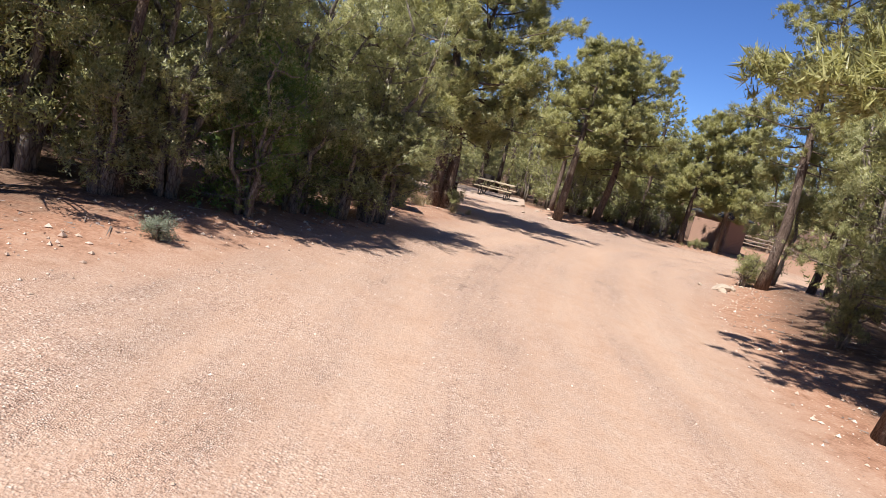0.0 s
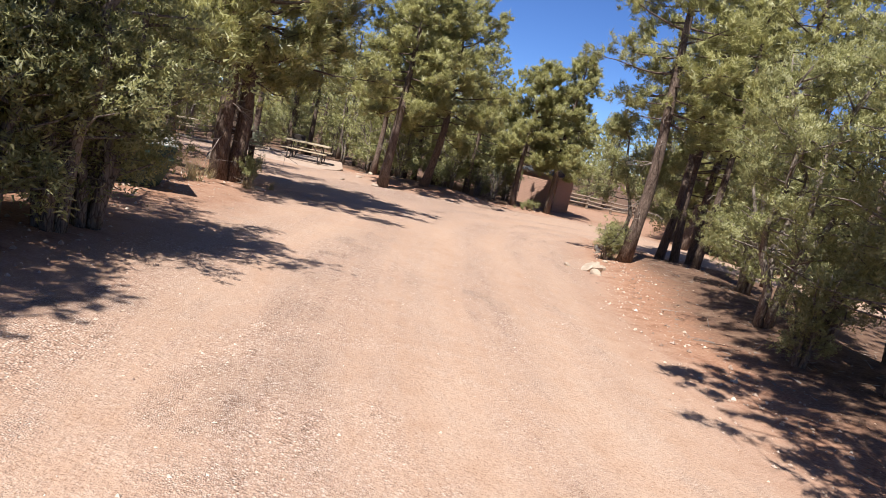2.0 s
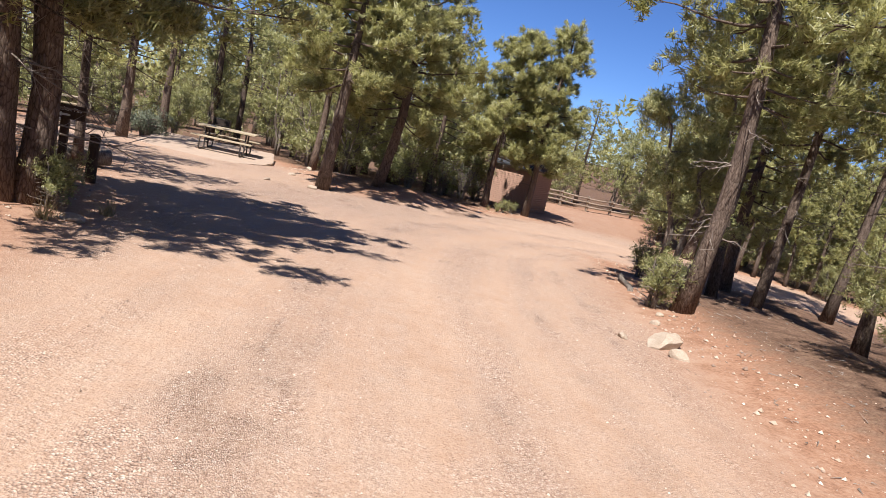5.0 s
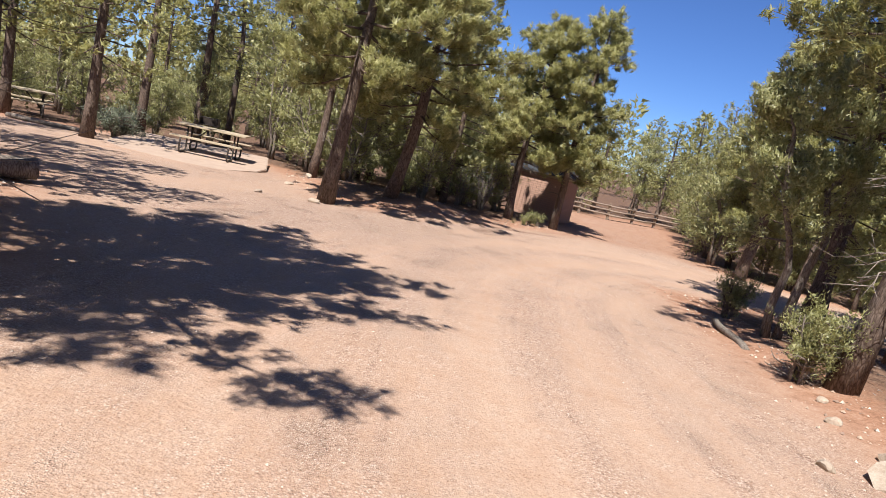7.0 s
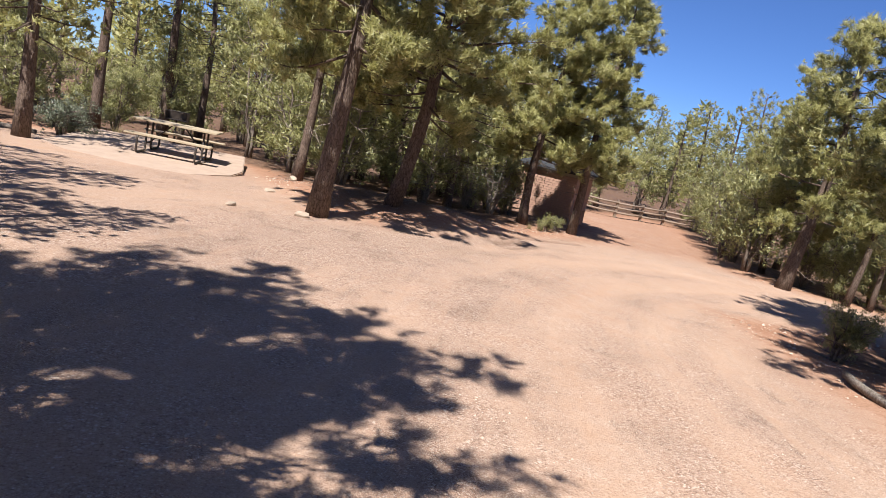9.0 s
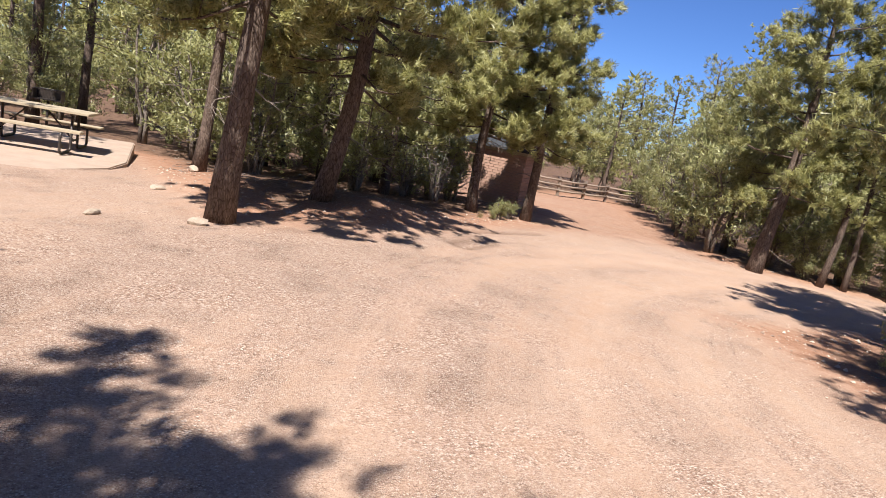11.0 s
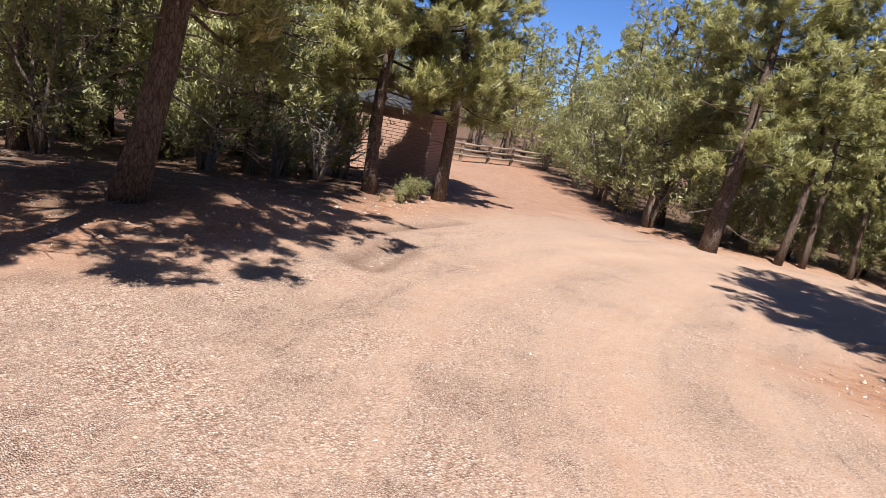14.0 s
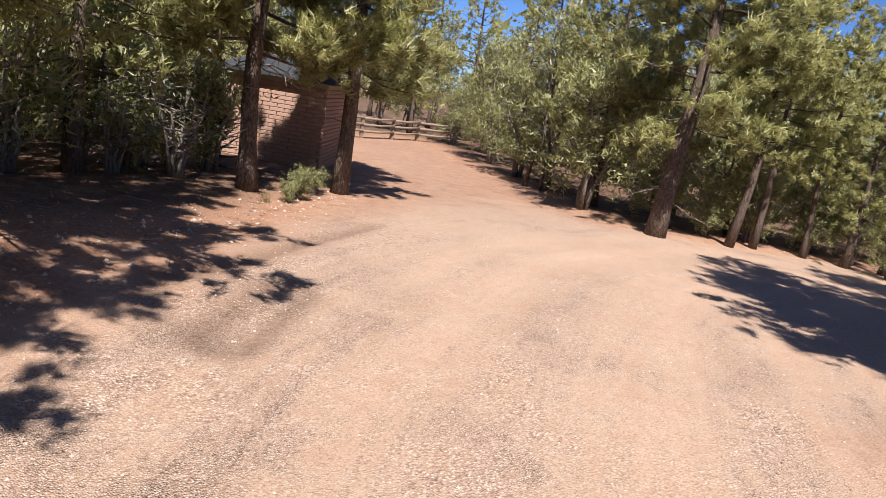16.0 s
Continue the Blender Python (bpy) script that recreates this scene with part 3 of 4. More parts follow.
stand(OAKS, [(0, -2.0, 6.6, 0, 0.95), (0, -1.7, 8.2, 120, 0.7)], "bright green leafy scrub oak", "scrub oaks", "shrub")
# the island east of the road
stand(NEAR_JUNS, [(0, 7.4, 10.5, 160, 1.0), (0, 8.2, 9.2, 40, 0.9), (1, 9.5, 13.2, 160, 0.95)], JUN_LABEL, "junipers east of the road")
stand(NEAR_JUNS, [(1, -0.95, 9.3, 60, 0.95), (0, -2.0, 8.4, 200, 0.85), (1, -2.7, 6.2, 120, 0.85)], JUN_LABEL, "junipers west of the road")
stand(JUNS, [ (2, 11.6, 12.9, 250, 0.85), (0, 11.9, 14.6, 10, 0.8), (1, 6.6, 7.9, 90, 1.15), (2, 9.8, 8.6, 200, 0.9),
             (0, 6.9, 6.2, 130, 0.85), (3, 6.4, 8.9, 0, 0.5), (2, 9.5, 6.0, 310, 1.0), (1, 14.8, 15.6, 140, 0.9), (1, 6.6, 2.6, 15, 0.9), (3, 10.2, 12.1, 77, 0.8)],
      JUN_LABEL, "junipers east of the road")
stand(PINES, [(2, 12.3, 19.6, 70, 1.0), (2, 13.1, 19.9, 250, 1.0), (1, 14.6, 21.0, 120, 1.0), (2, 15.8, 19.0, 10, 1.0), (2, 11.4, 15.2, 190, 0.8), (2, 9.6, 11.4, 10, 0.75), (0, 13.2, 11.0, 110, 0.8), (1, 11.5, 7.0, 20, 0.9)],
      PINE_LABEL, "pines east of the road")
# ---- the woods around ----
FAR_PINES = [pine(61, 8.5, 2.2, 2.4, 0.15, (0.03, 0), 720, 0.06, key=False, per=9), pine(62, 7.6, 1.6, 2.4, 0.14, (0.02, 0.02), 720, 0.06, key=False, per=9, full=0.6),
             pine(63, 9.4, 3.6, 2.1, 0.15, (0.05, 0), 560, 0.062, key=False, per=9)]
FAR_JUNS = [juniper(71, 4.2, 1.9, 0.18, 800, 5, 0.09, per=9), juniper(72, 3.2, 1.7, 0.12, 640, 5, 0.09, per=9), juniper(73, 5.4, 2.0, 0.22, 900, 4, 0.09, per=9)]


def wood(seed, x0, x1, y0, y1, count, kinds, label, group, gap, low, high, keep_off=1.2):
    """Trees strewn over a rectangle, clear of the clearing and of one another."""
    rng = np.random.RandomState(seed)
    spots, tries = [], 0
    while len(spots) < count and tries < 4000:
        tries += 1
        x, y = rng.uniform(x0, x1), rng.uniform(y0, y1)
        if signed_distance(np.array([x]), np.array([y]), CLEARING)[0] < keep_off or math.hypot(x - 15.5, y - 34.5) < 2.6 or math.hypot(x - 12.9, y - 32.0) < 2.2 or math.hypot(x - 2.6, y - 31.2) < 4.5:
            continue
        if all(math.hypot(x - a, y - b) > gap for a, b in spots):
            spots.append((x, y))
    stand(kinds, [(int(rng.randint(len(kinds))), x, y, rng.uniform(0, 360), rng.uniform(low, high)) for x, y in spots], label, group)


wood(1, -26, 7, 36.5, 66, 28, FAR_PINES, PINE_LABEL, "pines north of the picnic table", 2.6, 0.85, 1.1)
wood(2, -22, 7, 37, 56, 40, FAR_JUNS, JUN_LABEL, "junipers north of the picnic table", 2.2, 0.6, 0.95)
wood(3, 6, 14, 32, 41, 15, FAR_JUNS, JUN_LABEL, "junipers behind the brick hut", 1.5, 0.8, 1.05, 2.0)
wood(4, 6, 24, 35, 62, 18, FAR_PINES, PINE_LABEL, "pines behind the brick hut", 2.3, 0.8, 1.0, 2.0)
wood(5, 18.5, 38, 21, 46, 24, FAR_JUNS, JUN_LABEL, "junipers along the east edge", 1.9, 0.75, 1.05, 0.9)
wood(6, 19.5, 42, 21, 52, 28, FAR_PINES, PINE_LABEL, "pines along the east edge", 2.4, 0.75, 0.95, 1.4)
wood(7, 14, 44, -4, 19, 7, FAR_PINES, PINE_LABEL, "pines in the south-east", 3.2, 0.8, 1.0)
wood(8, 14, 40, -2, 19, 7, FAR_JUNS, JUN_LABEL, "junipers in the south-east", 3.0, 0.7, 1.0)
wood(9, -22, -9, 2, 35, 9, FAR_PINES, PINE_LABEL, "pines in the west", 2.8, 0.85, 1.1)
wood(10, -18, -9, 2, 24, 8, FAR_JUNS, JUN_LABEL, "junipers in the west", 2.4, 0.8, 1.1)
stand(FAR_PINES, [(0, -0.1, 30.6, 0, 0.95), (2, 0.8, 35.6, 140, 0.95), (2, 0.15, 20.4, 60, 0.5), (0, -1.6, 22.6, 10, 0.8), (0, -2.2, 19.5, 200, 0.9), (1, -3.6, 23.5, 33, 1.0), (2, -5.4, 28.0, 10, 1.0), (2, 2.6, 38.2, 77, 1.0),
                  (0, -2.6, 33.8, 99, 0.95), (2, 6.8, 32.6, 15, 0.9), (0, 9.2, 33.4, 115, 0.85), (0, 11.2, 34.2, 215, 0.85), (1, 10.2, 31.6, 300, 0.8), (0, 8.2, 35.6, 40, 0.9)],
      PINE_LABEL, "pines round the clearing")
stand(PINES, [(2, 20.4, 26.2, 30, 0.72), (0, 21.0, 25.9, 100, 0.6), (2, 21.7, 25.1, 170, 0.5), (1, 22.1, 24.4, 280, 0.55), (2, 22.6, 23.8, 60, 0.5), (1, 21.0, 29.6, 60, 0.7)], PINE_LABEL, "pines by the east edge")
stand(FAR_JUNS, [(0, 19.7, 29.2, 0, 0.95), (1, 22.6, 26.9, 90, 0.8), (0, 23.6, 25.4, 180, 0.75), (1, 24.4, 24.0, 250, 0.8), (0, 23.4, 28.6, 30, 0.9), (1, 20.9, 28.0, 320, 0.7), (1, 20.9, 26.9, 45, 0.45), (0, 21.6, 26.2, 160, 0.45), (1, 22.4, 25.2, 10, 0.55), (0, 22.9, 24.4, 220, 0.5), (1, 21.9, 23.6, 100, 0.4), (2, 21.6, 31.4, 70, 0.9), (1, 23.0, 33.2, 130, 1.0), (0, 25.4, 36.0, 200, 1.0), (1, 28.4, 38.6, 270, 1.0), (1, 9.4, 31.6, 30, 0.85), (0, 10.6, 32.6, 110, 0.75),
                 (1, 6.9, 31.2, 210, 0.8), (2, 5.2, 36.6, 20, 0.95), (1, 6.2, 34.4, 160, 1.0), (1, -3.6, 16.5, 80, 0.9), (0, -5.0, 20.5, 40, 0.95), (1, -4.8, 24.4, 140, 0.9), (0, -6.4, 27.2, 230, 0.9), (2, -7.0, 23.0, 310, 0.9), (0, -5.2, 17.8, 20, 1.0), (1, -1.0, 37.2, 15, 0.75), (1, -3.4, 37.0, 95, 0.8), (1, -5.8, 36.4, 160, 0.75), (1, -7.4, 33.6, 240, 0.8), (0, -4.8, 39.4, 310, 0.8), (1, 1.2, 38.0, 55, 0.6), (1, 11.0, 31.9, 130, 0.62), (1, 12.0, 32.6, 20, 0.6)], JUN_LABEL, "junipers round the clearing")


def far_woods():
    """Hills of trees beyond the place, told apart only as a ragged wood."""
    rng = np.random.RandomState(5)
    c, d, ln, wd = [], [], [], []
    for i in range(700):
        a, r = rng.uniform(0, 6.28), rng.uniform(48, 105)
        x, y = 6 + r * np.cos(a), 18 + r * np.sin(a)
        h = rng.uniform(5.5, 9.5)
        n = 130
        u = rng.rand(n)
        rad = (2.3 * (1 - u) ** 0.6 + 0.15) * np.sqrt(rng.rand(n))
        az = rng.uniform(0, 6.28, n)
        c.append(np.stack([x + rad * np.cos(az), y + rad * np.sin(az), base_height(x, y) + 0.6 + u * h], 1))
        d.append(unit(np.stack([np.cos(az), np.sin(az), rng.uniform(0, 1.5, n)], 1) + rng.normal(size=(n, 3)) * 0.4))
        ln.append(rng.uniform(0.5, 1.0, n))
        wd.append(rng.uniform(0.25, 0.5, n))
    me = blades(np.concatenate(c), np.concatenate(d), np.concatenate(ln), np.concatenate(wd), rng, "far_woods", NEEDLE, out=unit(np.concatenate(d) + np.array([0, 0, 0.3])))
    return tagged(new("far_woods", me), "distant pine and juniper woods all around", "woods", kind="stuff")


far_woods()


# ---- picnic table on its pad ----
PAD_TOP = gz(3.0, 30.5) + 0.10


def slab(name, outline, top, depth, mat, bevel=0.02):
    bm = bmesh.new()
    f = bm.faces.new([bm.verts.new((x, y, top - depth)) for x, y in outline])
    up = bmesh.ops.extrude_face_region(bm, geom=[f])
    bmesh.ops.translate(bm, vec=(0, 0, depth), verts=[v for v in up["geom"] if isinstance(v, bmesh.types.BMVert)])
    bmesh.ops.recalc_face_normals(bm, faces=bm.faces)
    bmesh.ops.bevel(bm, geom=bm.edges[:], offset=bevel, segments=2, affect="EDGES")
    return bm_mesh(name, bm, mat)


tagged(new("concrete_pad", slab("concrete_pad", [(2.9, 28.35), (4.0, 29.35), (4.35, 30.3), (4.75, 33.6), (0.9, 34.3), (0.3, 30.2), (1.1, 28.9)], PAD_TOP, 0.4, CONCRETE)),
       "low pinkish concrete pad under the picnic table", "pad", kind="structure")


def pipe(name, points, radius, mat):
    """A bent steel tube with rounded corners."""
    pts = [Vector(p) for p in points]
    smooth = [pts[0]]
    for a, b, c in zip(pts, pts[1:], pts[2:]):
        r = min(0.09, (a - b).length / 2.2, (c - b).length / 2.2)
        p, q = b + (a - b).normalized() * r, b + (c - b).normalized() * r
        smooth += [p.lerp(b, u).lerp(b.lerp(q, u), u) for u in (0, 0.25, 0.5, 0.75, 1)]
    smooth.append(pts[-1])
    g = Geo()
    g.tube([tuple(p) for p in smooth], [radius] * len(smooth), 8)
    return g.mesh(name, mat)


def picnic_table(length=1.85):
    root = new("picnic_table")
    half = length / 2
    for k in range(5):
        y = (k - 2) * 0.148
        part("top_board", box_mesh("top_board", length, 0.14, 0.042, BOARD, 0.006), root).location = (0, y, 0.70)
    for side in (-1, 1):
        for k in (0, 1):
            part("bench_board", box_mesh("bench_board", length, 0.125, 0.042, BOARD, 0.006), root).location = (0, side * (0.61 + 0.132 * k), 0.405)
        for end in (-1, 1):
            x = end * (half - 0.3)
            part("leg_frame", pipe("leg_frame", [(x, side * 0.2, 0.69), (x, side * 0.2, 0.03), (x, side * 0.82, 0.03), (x, side * 0.82, 0.40), (x, side * 0.56, 0.40)], 0.024, STEEL), root, "bent dark steel tube leg")
    for end in (-1, 1):
        x = end * (half - 0.3)
        part("brace", pipe("brace", [(x, 0, 0.18), (end * 0.15, 0, 0.68)], 0.016, STEEL), root, "dark steel diagonal brace")
        part("cross_bar", pipe("cross_bar", [(x, -0.3, 0.68), (x, 0.3, 0.68)], 0.02, STEEL), root, "dark steel cross bar")
        part("foot_bar", pipe("foot_bar", [(x, -0.21, 0.2), (x, 0.21, 0.2)], 0.018, STEEL), root, "dark steel lower bar")
    return root


table = tagged(picnic_table(), "picnic table with pale wooden boards and dark steel tube legs", "picnic table", "picnic tables")
shaded_table = copy_thing(table, pose(-2.6, 35.6, gz(-2.6, 35.6) + 0.01, 0, 0, 12))
tagged(shaded_table, "picnic table standing in the shade of the pines", "picnic table", "picnic tables")
table.matrix_basis = pose(2.89, 31.11, PAD_TOP, 0, 0, -16)


# ---- pedestal grill behind the table ----
def pedestal_grill():
    root = new("pedestal_grill")
    part("post", pipe("post", [(0, 0, -0.15), (0, 0, 0.74)], 0.035, STEEL), root)
    bm = bmesh.new()
    w, d, h, wall = 0.64, 0.42, 0.26, 0.02
    for x, y, sx, sy, z, sz in ((0, 0, w, d, 0, wall), (-w / 2, 0, wall, d, 0, h), (w / 2, 0, wall, d, 0, h), (0, d / 2, w, wall, 0, h)):
        made = bmesh.ops.create_cube(bm, size=1)["verts"]
        bmesh.ops.scale(bm, vec=(sx, sy, sz), verts=made)
        bmesh.ops.translate(bm, vec=(x, y, z + sz / 2), verts=made)
    part("firebox", bm_mesh("firebox", bm, STEEL), root, "blackened open steel firebox").location = (0, 0, 0.74)
    grate = part("grate", pipe("grate_frame", [(-w / 2, -d / 2 - 0.05, 0), (w / 2, -d / 2 - 0.05, 0), (w / 2, d / 2, 0), (-w / 2, d / 2, 0), (-w / 2, -d / 2 - 0.05, 0)], 0.01, STEEL), root, "dark steel grate")
    grate.location = (0, 0, 0.74 + h + 0.012)
    for k in range(9):
        x = (k - 4) * 0.07
        part("grate_bar", pipe("grate_bar", [(x, -d / 2 - 0.05, 0), (x, d / 2, 0)], 0.006, STEEL), grate)
    return root


tagged(pedestal_grill(), "blackened steel grill on a post behind the picnic table", "grill").matrix_basis = pose(2.95, 37.2, gz(2.95, 37.2), 0, 0, -12)


# ---- the brick hut ----
def hut():
    root = new("brick_hut")
    w, h = 2.0, 1.74
    core = part("wall", box_mesh("wall", w - 0.03, w - 0.03, h, MORTAR), root, "recessed mortar and block core")
    bl, bh, joint = 0.30, 0.082, 0.012
    brick = box_mesh("brick", bl - joint, 0.05, bh - joint, BRICK, 0.005, 1)
    half_brick = box_mesh("brick_half", bl / 2 - joint, 0.05, bh - joint, BRICK, 0.005, 1)
    rows = int(h / bh)
    for face, turn in (("lit", -90), ("shaded", 0)):
        spin = Matrix.Rotation(radians(turn), 4, "Z")
        for r in range(rows):
            edges = [-w / 2 + (bl / 2 if r % 2 else 0) + k * bl for k in range(8)]
            spans = ([(-w / 2, -w / 2 + bl / 2)] if r % 2 else []) + [(a, min(a + bl, w / 2)) for a in edges if a < w / 2 - 0.06]
            for a, b in spans:
                whole = b - a > bl * 0.8
                ob = part("brick", brick if whole else half_brick, core)
                ob.matrix_basis = spin @ Matrix.Translation(((a + b) / 2, -w / 2 + 0.004 * ((r * 7 + int(a * 31)) % 3) / 3, r * bh + 0.004))
                ob.scale.x *= (b - a - joint) / ((bl if whole else bl / 2) - joint)
    for turn in (90, 180):
        ob = part("side_panel", box_mesh("side_panel", w, 0.03, h, BRICK, 0.006), root)
        ob.matrix_basis = Matrix.Rotation(radians(turn), 4, "Z") @ Matrix.Translation((0, -w / 2, 0))
    part("eave_board", box_mesh("eave_board", w + 0.1, w + 0.1, 0.09, BOARD, 0.01), root, "pale wooden eave board").location = (0, 0, h)
    bm = bmesh.new()
    e, top, rise = w / 2 + 0.2, h + 0.094, 0.52
    low = [bm.verts.new((x * e, y * e, top)) for x, y in ((-1, -1), (1, -1), (1, 1), (-1, 1))]
    rim = [bm.verts.new((x * e, y * e, top + 0.07)) for x, y in ((-1, -1), (1, -1), (1, 1), (-1, 1))]
    cap = [bm.verts.new((x * 0.28, y * 0.28, top + rise)) for x, y in ((-1, -1), (1, -1), (1, 1), (-1, 1))]
    bm.faces.new(low[::-1])
    bm.faces.new(cap)
    for k in range(4):
        n = (k + 1) % 4
        bm.faces.new((low[k], low[n], rim[n], rim[k]))
        bm.faces.new((rim[k], rim[n], cap[n], cap[k]))
    roof = part("roof", bm_mesh("roof", bm, ROOF), root, "dark hipped metal roof")
    for k in range(4):
        for j in (-0.6, -0.2, 0.2, 0.6):
            rib = part("roof_rib", pipe("roof_rib", [(j * e, -e, top + 0.08), (j * 0.32, -0.28, top + rise)], 0.014, ROOF), roof)
            rib.matrix_basis = Matrix.Rotation(k * math.pi / 2, 4, "Z")
    part("roof_vent", box_mesh("roof_vent", 0.4, 0.4, 0.12, ROOF, 0.02), roof, "dark square roof cap").location = (0, 0, top + rise)
    return root


tagged(hut(), "small pink brick hut with a dark hipped metal roof", "hut").matrix_basis = pose(15.55, 34.45, gz(15.55, 34.2) - 0.08, 0, 0, 38.9)


# ---- the rail fence ----
def fence():
    root = new("rail_fence")
    spots = [(20.6, 42.6), (22.2, 41.5), (23.6, 40.8), (25.4, 41.0), (27.2, 41.3), (29.2, 41.0), (31.0, 40.4), (32.8, 39.6)]
    for x, y in spots:
        part("post", box_mesh("post", 0.13, 0.13, 1.05, RAIL, 0.02), root).location = (x, y, gz(x, y) - 0.15)
    for (x0, y0), (x1, y1) in zip(spots, spots[1:]):
        for k, z in enumerate((0.28, 0.52, 0.76)):
            g = Geo()
            g.tube([(x0, y0 - 0.08, gz(x0, y0) + z), ((x0 + x1) / 2, (y0 + y1) / 2 - 0.08, (gz(x0, y0) + gz(x1, y1)) / 2 + z - 0.015), (x1, y1 - 0.08, gz(x1, y1) + z + 0.02)], [0.05, 0.047, 0.044], 8)
            part("rail", g.mesh("rail", RAIL), root)
    return root


tagged(fence(), "weathered wooden post and rail fence beyond the hut", "fence")


# ---- refuse bin, grill, fire ring ----
def refuse_bin():
    root = new("refuse_bin")
    w, d, h = 1.5, 1.05, 0.6
    bm = bmesh.new()
    low = [bm.verts.new(p) for p in ((-w / 2, -0.25, 0.03), (w / 2 - 0.12, -0.25, 0.03), (w / 2 - 0.12, d / 2 - 0.1, 0.03), (-w / 2, d / 2 - 0.1, 0.03))]
    mid = [bm.verts.new(p) for p in ((-w / 2, -d / 2, 0.42), (w / 2, -d / 2, 0.42), (w / 2, d / 2, 0.42), (-w / 2, d / 2, 0.42))]
    top = [bm.verts.new((v.co.x, v.co.y, h)) for v in mid]
    bm.faces.new(low[::-1])
    bm.faces.new(top)
    for a, b in ((low, mid), (mid, top)):
        for k in range(4):
            n = (k + 1) % 4
            bm.faces.new((a[k], a[n], b[n], b[k]))
    bmesh.ops.bevel(bm, geom=bm.edges[:], offset=0.015, segments=2, affect="EDGES")
    part("body", bm_mesh("body", bm, GREEN), root, "dark green steel body with sloping foot")
    bm = bmesh.new()
    bmesh.ops.create_cube(bm, size=1)
    for v in bm.verts:
        v.co = (v.co.x * (w + 0.06), v.co.y * (d + 0.06), h + 0.002 + (v.co.z + 0.5) * (0.035 if v.co.y < 0 else 0.12))
    bmesh.ops.bevel(bm, geom=bm.edges[:], offset=0.012, segments=2, affect="EDGES")
    part("lid", bm_mesh("lid", bm, LID), root, "pale sunlit sloping lid")
    part("lid_rim", pipe("lid_rim", [(-w / 2, -d / 2 - 0.04, h + 0.01), (w / 2, -d / 2 - 0.04, h + 0.01)], 0.018, GREEN), root)
    for x in (-0.35, 0.35):
        part("lifting_pocket", box_mesh("lifting_pocket", 0.22, 0.07, 0.1, GREEN, 0.01), root).location = (x, -d / 2 - 0.03, 0.44)
    for x in (-0.6, 0.5):
        part("skid", box_mesh("skid", 0.09, d * 0.6, 0.05, STEEL, 0.008), root).location = (x, 0.05, 0)
    return root


tagged(refuse_bin(), "dark green steel refuse bin with a pale lid", "refuse bin").matrix_basis = pose(-1.3, 13.25, gz(-1.0, 13.3), 0, 0, 14)


def lettering(words, size, mat):
    """Raised letters as a mesh, upright, facing -y."""
    font = bpy.data.curves.new("lettering", "FONT")
    font.body, font.size, font.extrude, font.align_x = words, size, 0.002, "CENTER"
    ob = bpy.data.objects.new("lettering", font)
    me = bpy.data.meshes.new_from_object(ob)
    bpy.data.objects.remove(ob)
    bpy.data.curves.remove(font)
    me.transform(Matrix.Rotation(radians(90), 4, "X"))
    me.materials.clear()
    me.materials.append(mat)
    return me


def sign_post():
    root = new("sign_post")
    part("post", box_mesh("post", 0.085, 0.085, 0.98, SIGN_WOOD, 0.008), root).location = (0, 0, -0.12)
    board = part("board", box_mesh("board", 0.46, 0.035, 0.17, SIGN_WOOD, 0.006), root, "dark brown wooden sign board")
    board.location = (0, -0.062, 0.84)
    part("letters", lettering("Horseshoe Pits", 0.062, PAINT), board, "white painted letters").location = (0, -0.02, 0.098)
    bm = bmesh.new()
    shape = [(-0.07, 0.0), (-0.025, 0.03), (-0.025, 0.012), (0.07, 0.012), (0.07, -0.012), (-0.025, -0.012), (-0.025, -0.03)]
    f = bm.faces.new([bm.verts.new((x, 0, z)) for x, z in shape])
    up = bmesh.ops.extrude_face_region(bm, geom=[f])
    bmesh.ops.translate(bm, vec=(0, 0.004, 0), verts=[v for v in up["geom"] if isinstance(v, bmesh.types.BMVert)])
    bmesh.ops.recalc_face_normals(bm, faces=bm.faces)
    part("arrow", bm_mesh("arrow", bm, PAINT), board, "white painted arrow").location = (0, -0.022, 0.05)
    return root


tagged(sign_post(), "dark brown wooden direction sign with white letters on a post", "sign").matrix_basis = pose(0.3, 18.0, gz(0.3, 18.0), 0, 0, -8)


def bollard(h):
    root = new("bollard")
    bm = bmesh.new()
    bmesh.ops.create_cone(bm, cap_ends=True, segments=12, radius1=0.075, radius2=0.065, depth=h + 0.1)
    bmesh.ops.bevel(bm, geom=[e for e in bm.edges if e.verts[0].co.z > 0 and e.verts[1].co.z > 0], offset=0.012, segments=2, affect="EDGES")
    part("stump", bm_mesh("stump", bm, SIGN_WOOD), root).location = (0, 0, h / 2 - 0.05)
    return root


tagged(bollard(0.66), "short dark weathered wooden post in the ground", "post").matrix_basis = pose(0.55, 18.75, gz(0.55, 18.75), 2, 1, 0)


def log(length, r):
    g = Geo()
    rng = np.random.RandomState(int(length * 100))
    k = np.linspace(-0.5, 0.5, 7)
    g.tube(np.stack([k * length, 0.03 * np.sin(k * 7), r * 0.8 + 0 * k], 1), r * (1 - 0.15 * k), 10, rng, 0.08)
    return g.mesh("fallen_log", BARK_GREY)


for x, y, turn, ln, r in ((0.1, 20.6, 35, 1.1, 0.14), (-2.2, 17.4, 12, 2.2, 0.09), (1.3, 35.2, 8, 3.0, 0.08), (-1.2, 32.6, -20, 2.4, 0.07), (9.6, 18.6, 60, 1.6, 0.05)):
    tagged(new("fallen_log", log(ln, r)), "grey weathered log lying on the ground", "log", "fallen logs").matrix_basis = pose(x, y, gz(x, y), 0, 0, turn)


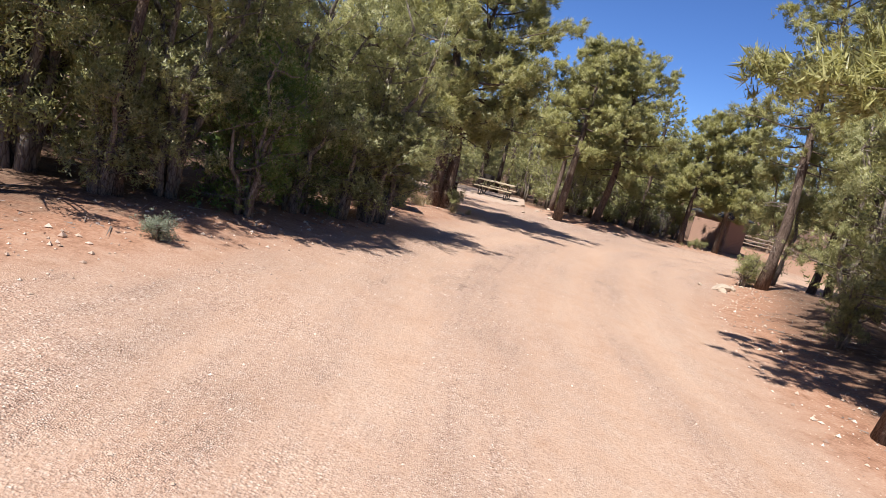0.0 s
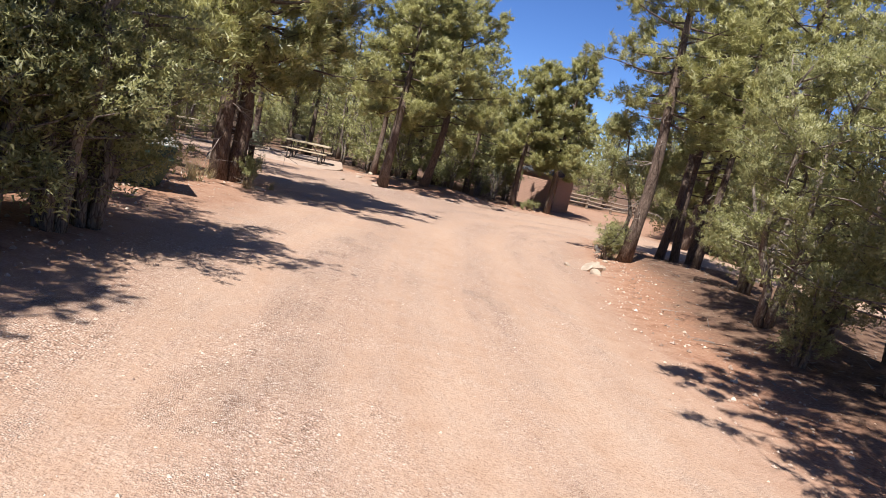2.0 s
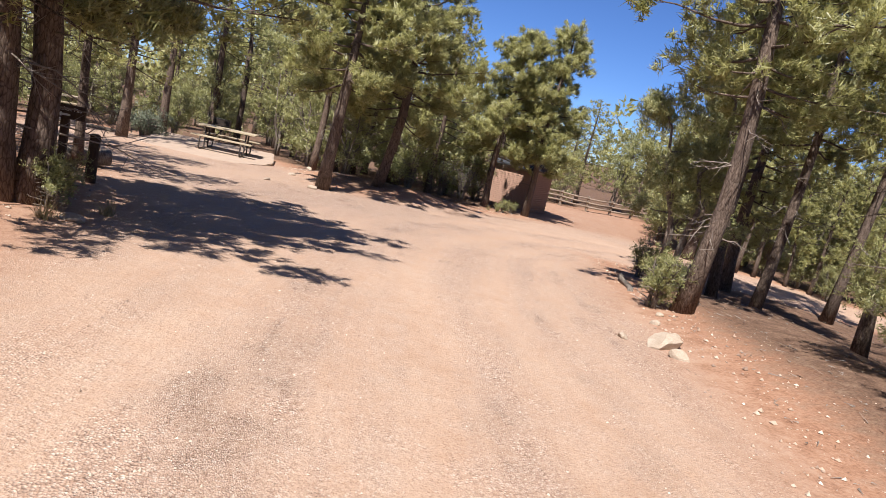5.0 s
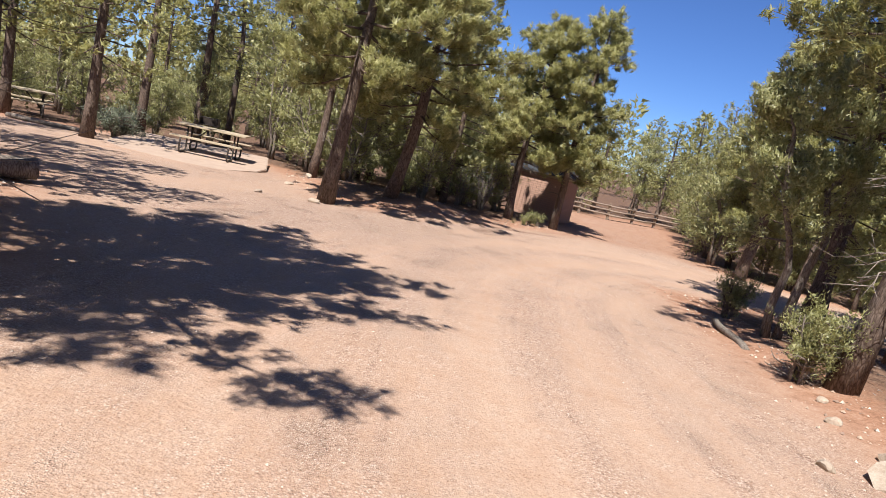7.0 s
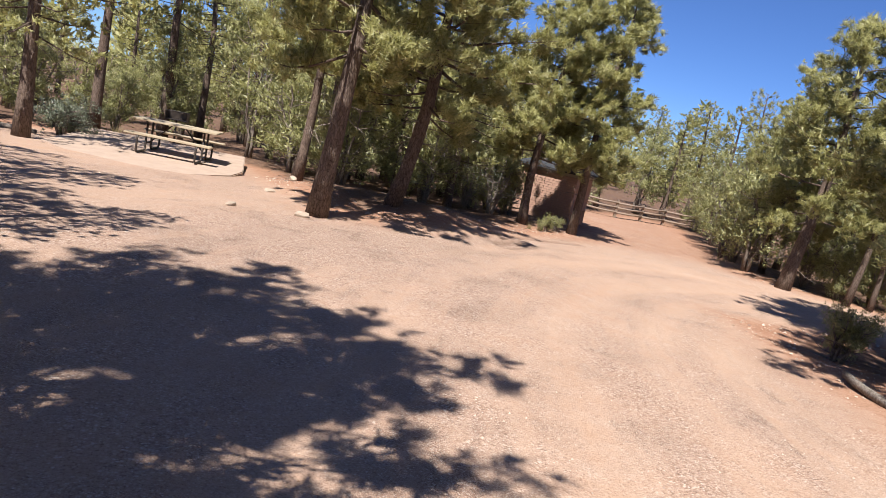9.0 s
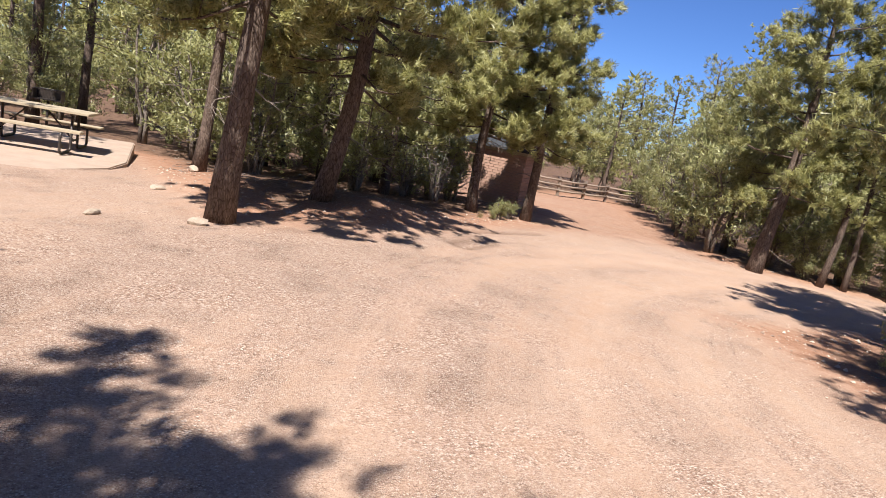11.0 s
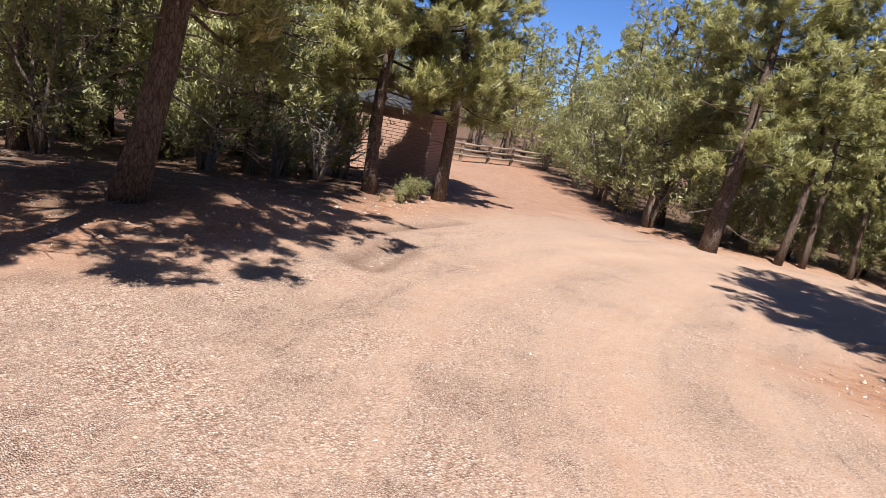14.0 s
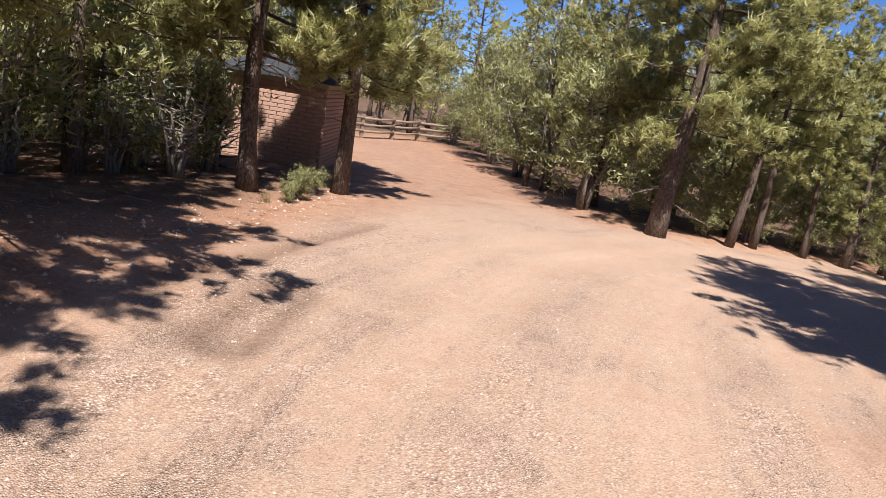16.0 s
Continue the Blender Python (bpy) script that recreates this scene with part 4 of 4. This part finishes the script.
# ---- rocks ----
def rock(seed, sx, sy, sz):
    rng = np.random.RandomState(seed)
    bm = bmesh.new()
    bmesh.ops.create_icosphere(bm, subdivisions=2, radius=0.5)
    for k in range(7):
        n = Vector(rng.normal(size=3)).normalized()
        far = rng.uniform(0.26, 0.42)
        for v in bm.verts:
            over = v.co.dot(n) - far
            if over > 0:
                v.co -= n * over
    for v in bm.verts:
        v.co = Vector((v.co.x * sx, v.co.y * sy, v.co.z * sz)) * rng.uniform(0.96, 1.04)
    return bm_mesh("rock", bm, STONE)


ROCKS = [(7.15, 14.65, 0.55, 0.38, 0.26), (7.55, 14.95, 0.24, 0.2, 0.16), (6.75, 14.9, 0.2, 0.14, 0.1), (7.0, 14.2, 0.28, 0.2, 0.16), (4.72, 25.15, 0.3, 0.22, 0.18),
         (4.55, 27.4, 0.26, 0.18, 0.12), (3.6, 25.1, 0.3, 0.16, 0.1), (5.5, 30.3, 0.3, 0.2, 0.2), (7.9, 15.7, 0.16, 0.14, 0.1), (8.4, 16.2, 0.14, 0.12, 0.08),
         (-0.85, 16.3, 0.34, 0.24, 0.24), (-1.3, 16.7, 0.3, 0.24, 0.2), (-1.7, 16.2, 0.26, 0.2, 0.18), (0.75, 16.0, 0.3, 0.22, 0.12), (-0.3, 15.2, 0.16, 0.1, 0.06)]
for k, (x, y, sx, sy, sz) in enumerate(ROCKS):
    ob = tagged(new("rock", rock(100 + k, sx, sy, sz)), "pale sandstone rock half sunk in the dirt", "rock", "rocks by the road")
    ob.matrix_basis = pose(x, y, gz(x, y) + sz * 0.18, 4, -3, 40 * k)


# ---- bushes and grass ----
def bushes(ob, rows, label, group):
    for k, (x, y, turn, scale) in enumerate(rows):
        tagged(place(ob, x, y, turn, scale) if k == 0 else again(ob, x, y, turn, scale), label, "bush", group)


bushes(bush(81, 1.05, 0.6, SCALE_LEAF, "juniper_bush", 900, 0.034), [(8.7, 16.75, 0, 0.86), (0.5, 16.35, 80, 0.55), (11.2, 20.2, 40, 0.75), (12.7, 30.1, 10, 0.45), (13.2, 30.4, 100, 0.4), (12.4, 29.9, 222, 0.3), (12.3, 31.9, 200, 1.6)], "young green juniper bush", "juniper bushes")
bushes(bush(82, 0.6, 0.6, SAGE, "sage_bush", 520, 0.034), [(0.4, 33.0, 0, 1.5), (6.0, 5.6, 30, 1.2), (-2.1, 4.7, 0, 0.32)], "low grey-green bush on bare dirt", "low bushes")
bushes(juniper(83, 1.5, 0.7, 0.3, 60, 9, 0.05, SAGE, "dead_bush", TWIG, 8, 0.2, 0.018), [(11.45, 31.3, 0, 1.0), (10.7, 31.6, 90, 0.8)], "nearly bare pale twiggy bush", "bare bushes")
first = grass_tuft(91, 0.5)
for k, (x, y, s) in enumerate([(-0.35, 15.1, 1.0), (0.55, 15.8, 0.6), (-0.1, 15.9, 0.5), (1.0, 16.6, 0.5), (12.0, 29.9, 0.5), (9.0, 17.0, 0.5), (13.5, 14.5, 0.9), (14.2, 15.4, 0.8), (12.8, 13.9, 0.8), (1.4, 35.4, 0.9), (-1.0, 36.0, 0.8)]):
    tagged(place(first, x, y, 0, s) if k == 0 else again(first, x, y, 50 * k, s), "dry straw-coloured grass tuft", "grass", "grass tufts")


# ---- loose stones and fallen twigs ----
def loose_stones():
    rng = np.random.RandomState(17)
    n = 75000
    x, y = rng.uniform(-3, 19, n), rng.uniform(0, 31, n)
    near = line_distance(x, y, TRACK[:7])
    d = signed_distance(x, y, CLEARING)
    want = np.clip(0.55 + 0.6 * waves(x, y, 11, 1.3) - 0.8 * wheel_tracks(x, y), 0.04, 1)
    edge = np.exp(-((d - 0.2) / 0.7) ** 2)
    keep = (rng.rand(n) < np.maximum(want * np.exp(-(near / 4.5) ** 2) * (d < 0), edge * 0.7))
    x, y, edge = x[keep], y[keep], edge[keep]
    n = len(x)
    size = 0.004 + 0.007 * rng.rand(n) ** 2 + edge * 0.03 * rng.rand(n) ** 6
    unit8 = np.array([(1, 0, 0), (0, 1, 0), (-1, 0, 0), (0, -1, 0), (0, 0, 0.8), (0, 0, -0.6)], float)
    v = unit8[None] * size[:, None, None] * rng.uniform(0.6, 1.4, (n, 6, 1))
    a = rng.uniform(0, 6.28, n)
    cx, sx = np.cos(a)[:, None], np.sin(a)[:, None]
    v = np.stack([v[..., 0] * cx - v[..., 1] * sx, v[..., 0] * sx + v[..., 1] * cx, v[..., 2]], -1)
    v += np.stack([x, y, ground_height(x, y) + size * 0.25], 1)[:, None]
    tri = np.array([(0, 1, 4), (1, 2, 4), (2, 3, 4), (3, 0, 4), (1, 0, 5), (2, 1, 5), (3, 2, 5), (0, 3, 5)])
    f = (np.arange(n)[:, None, None] * 6 + tri[None]).reshape(-1, 3)
    me = bpy.data.meshes.new("loose_gravel")
    me.from_pydata(v.reshape(-1, 3).tolist(), [], f.tolist())
    me.materials.append(PEBBLE)
    return tagged(new("loose_gravel", me), "loose pinkish grey gravel strewn over the road", "gravel", kind="stuff")


def fallen_twigs():
    rng = np.random.RandomState(23)
    n = 26000
    x, y = rng.uniform(-8, 22, n), rng.uniform(0, 36, n)
    d = signed_distance(x, y, CLEARING)
    keep = (d > 0.2) & (rng.rand(n) < np.exp(-np.maximum(d, 0) / 5))
    x, y = x[keep], y[keep]
    n = len(x)
    a = rng.uniform(0, 6.28, n)
    way = np.stack([np.cos(a), np.sin(a), rng.uniform(-0.05, 0.25, n)], 1)
    long = rng.rand(n) ** 6 * 0.35 + 0.05
    me = blades(np.stack([x, y, ground_height(x, y) + 0.012], 1), unit(way), long, 0.008 + 0.012 * rng.rand(n), rng, "fallen_twigs", TWIG)
    return tagged(new("fallen_twigs", me), "fallen grey-brown twigs and needles under the trees", "twigs", kind="stuff")


loose_stones()
fallen_twigs()
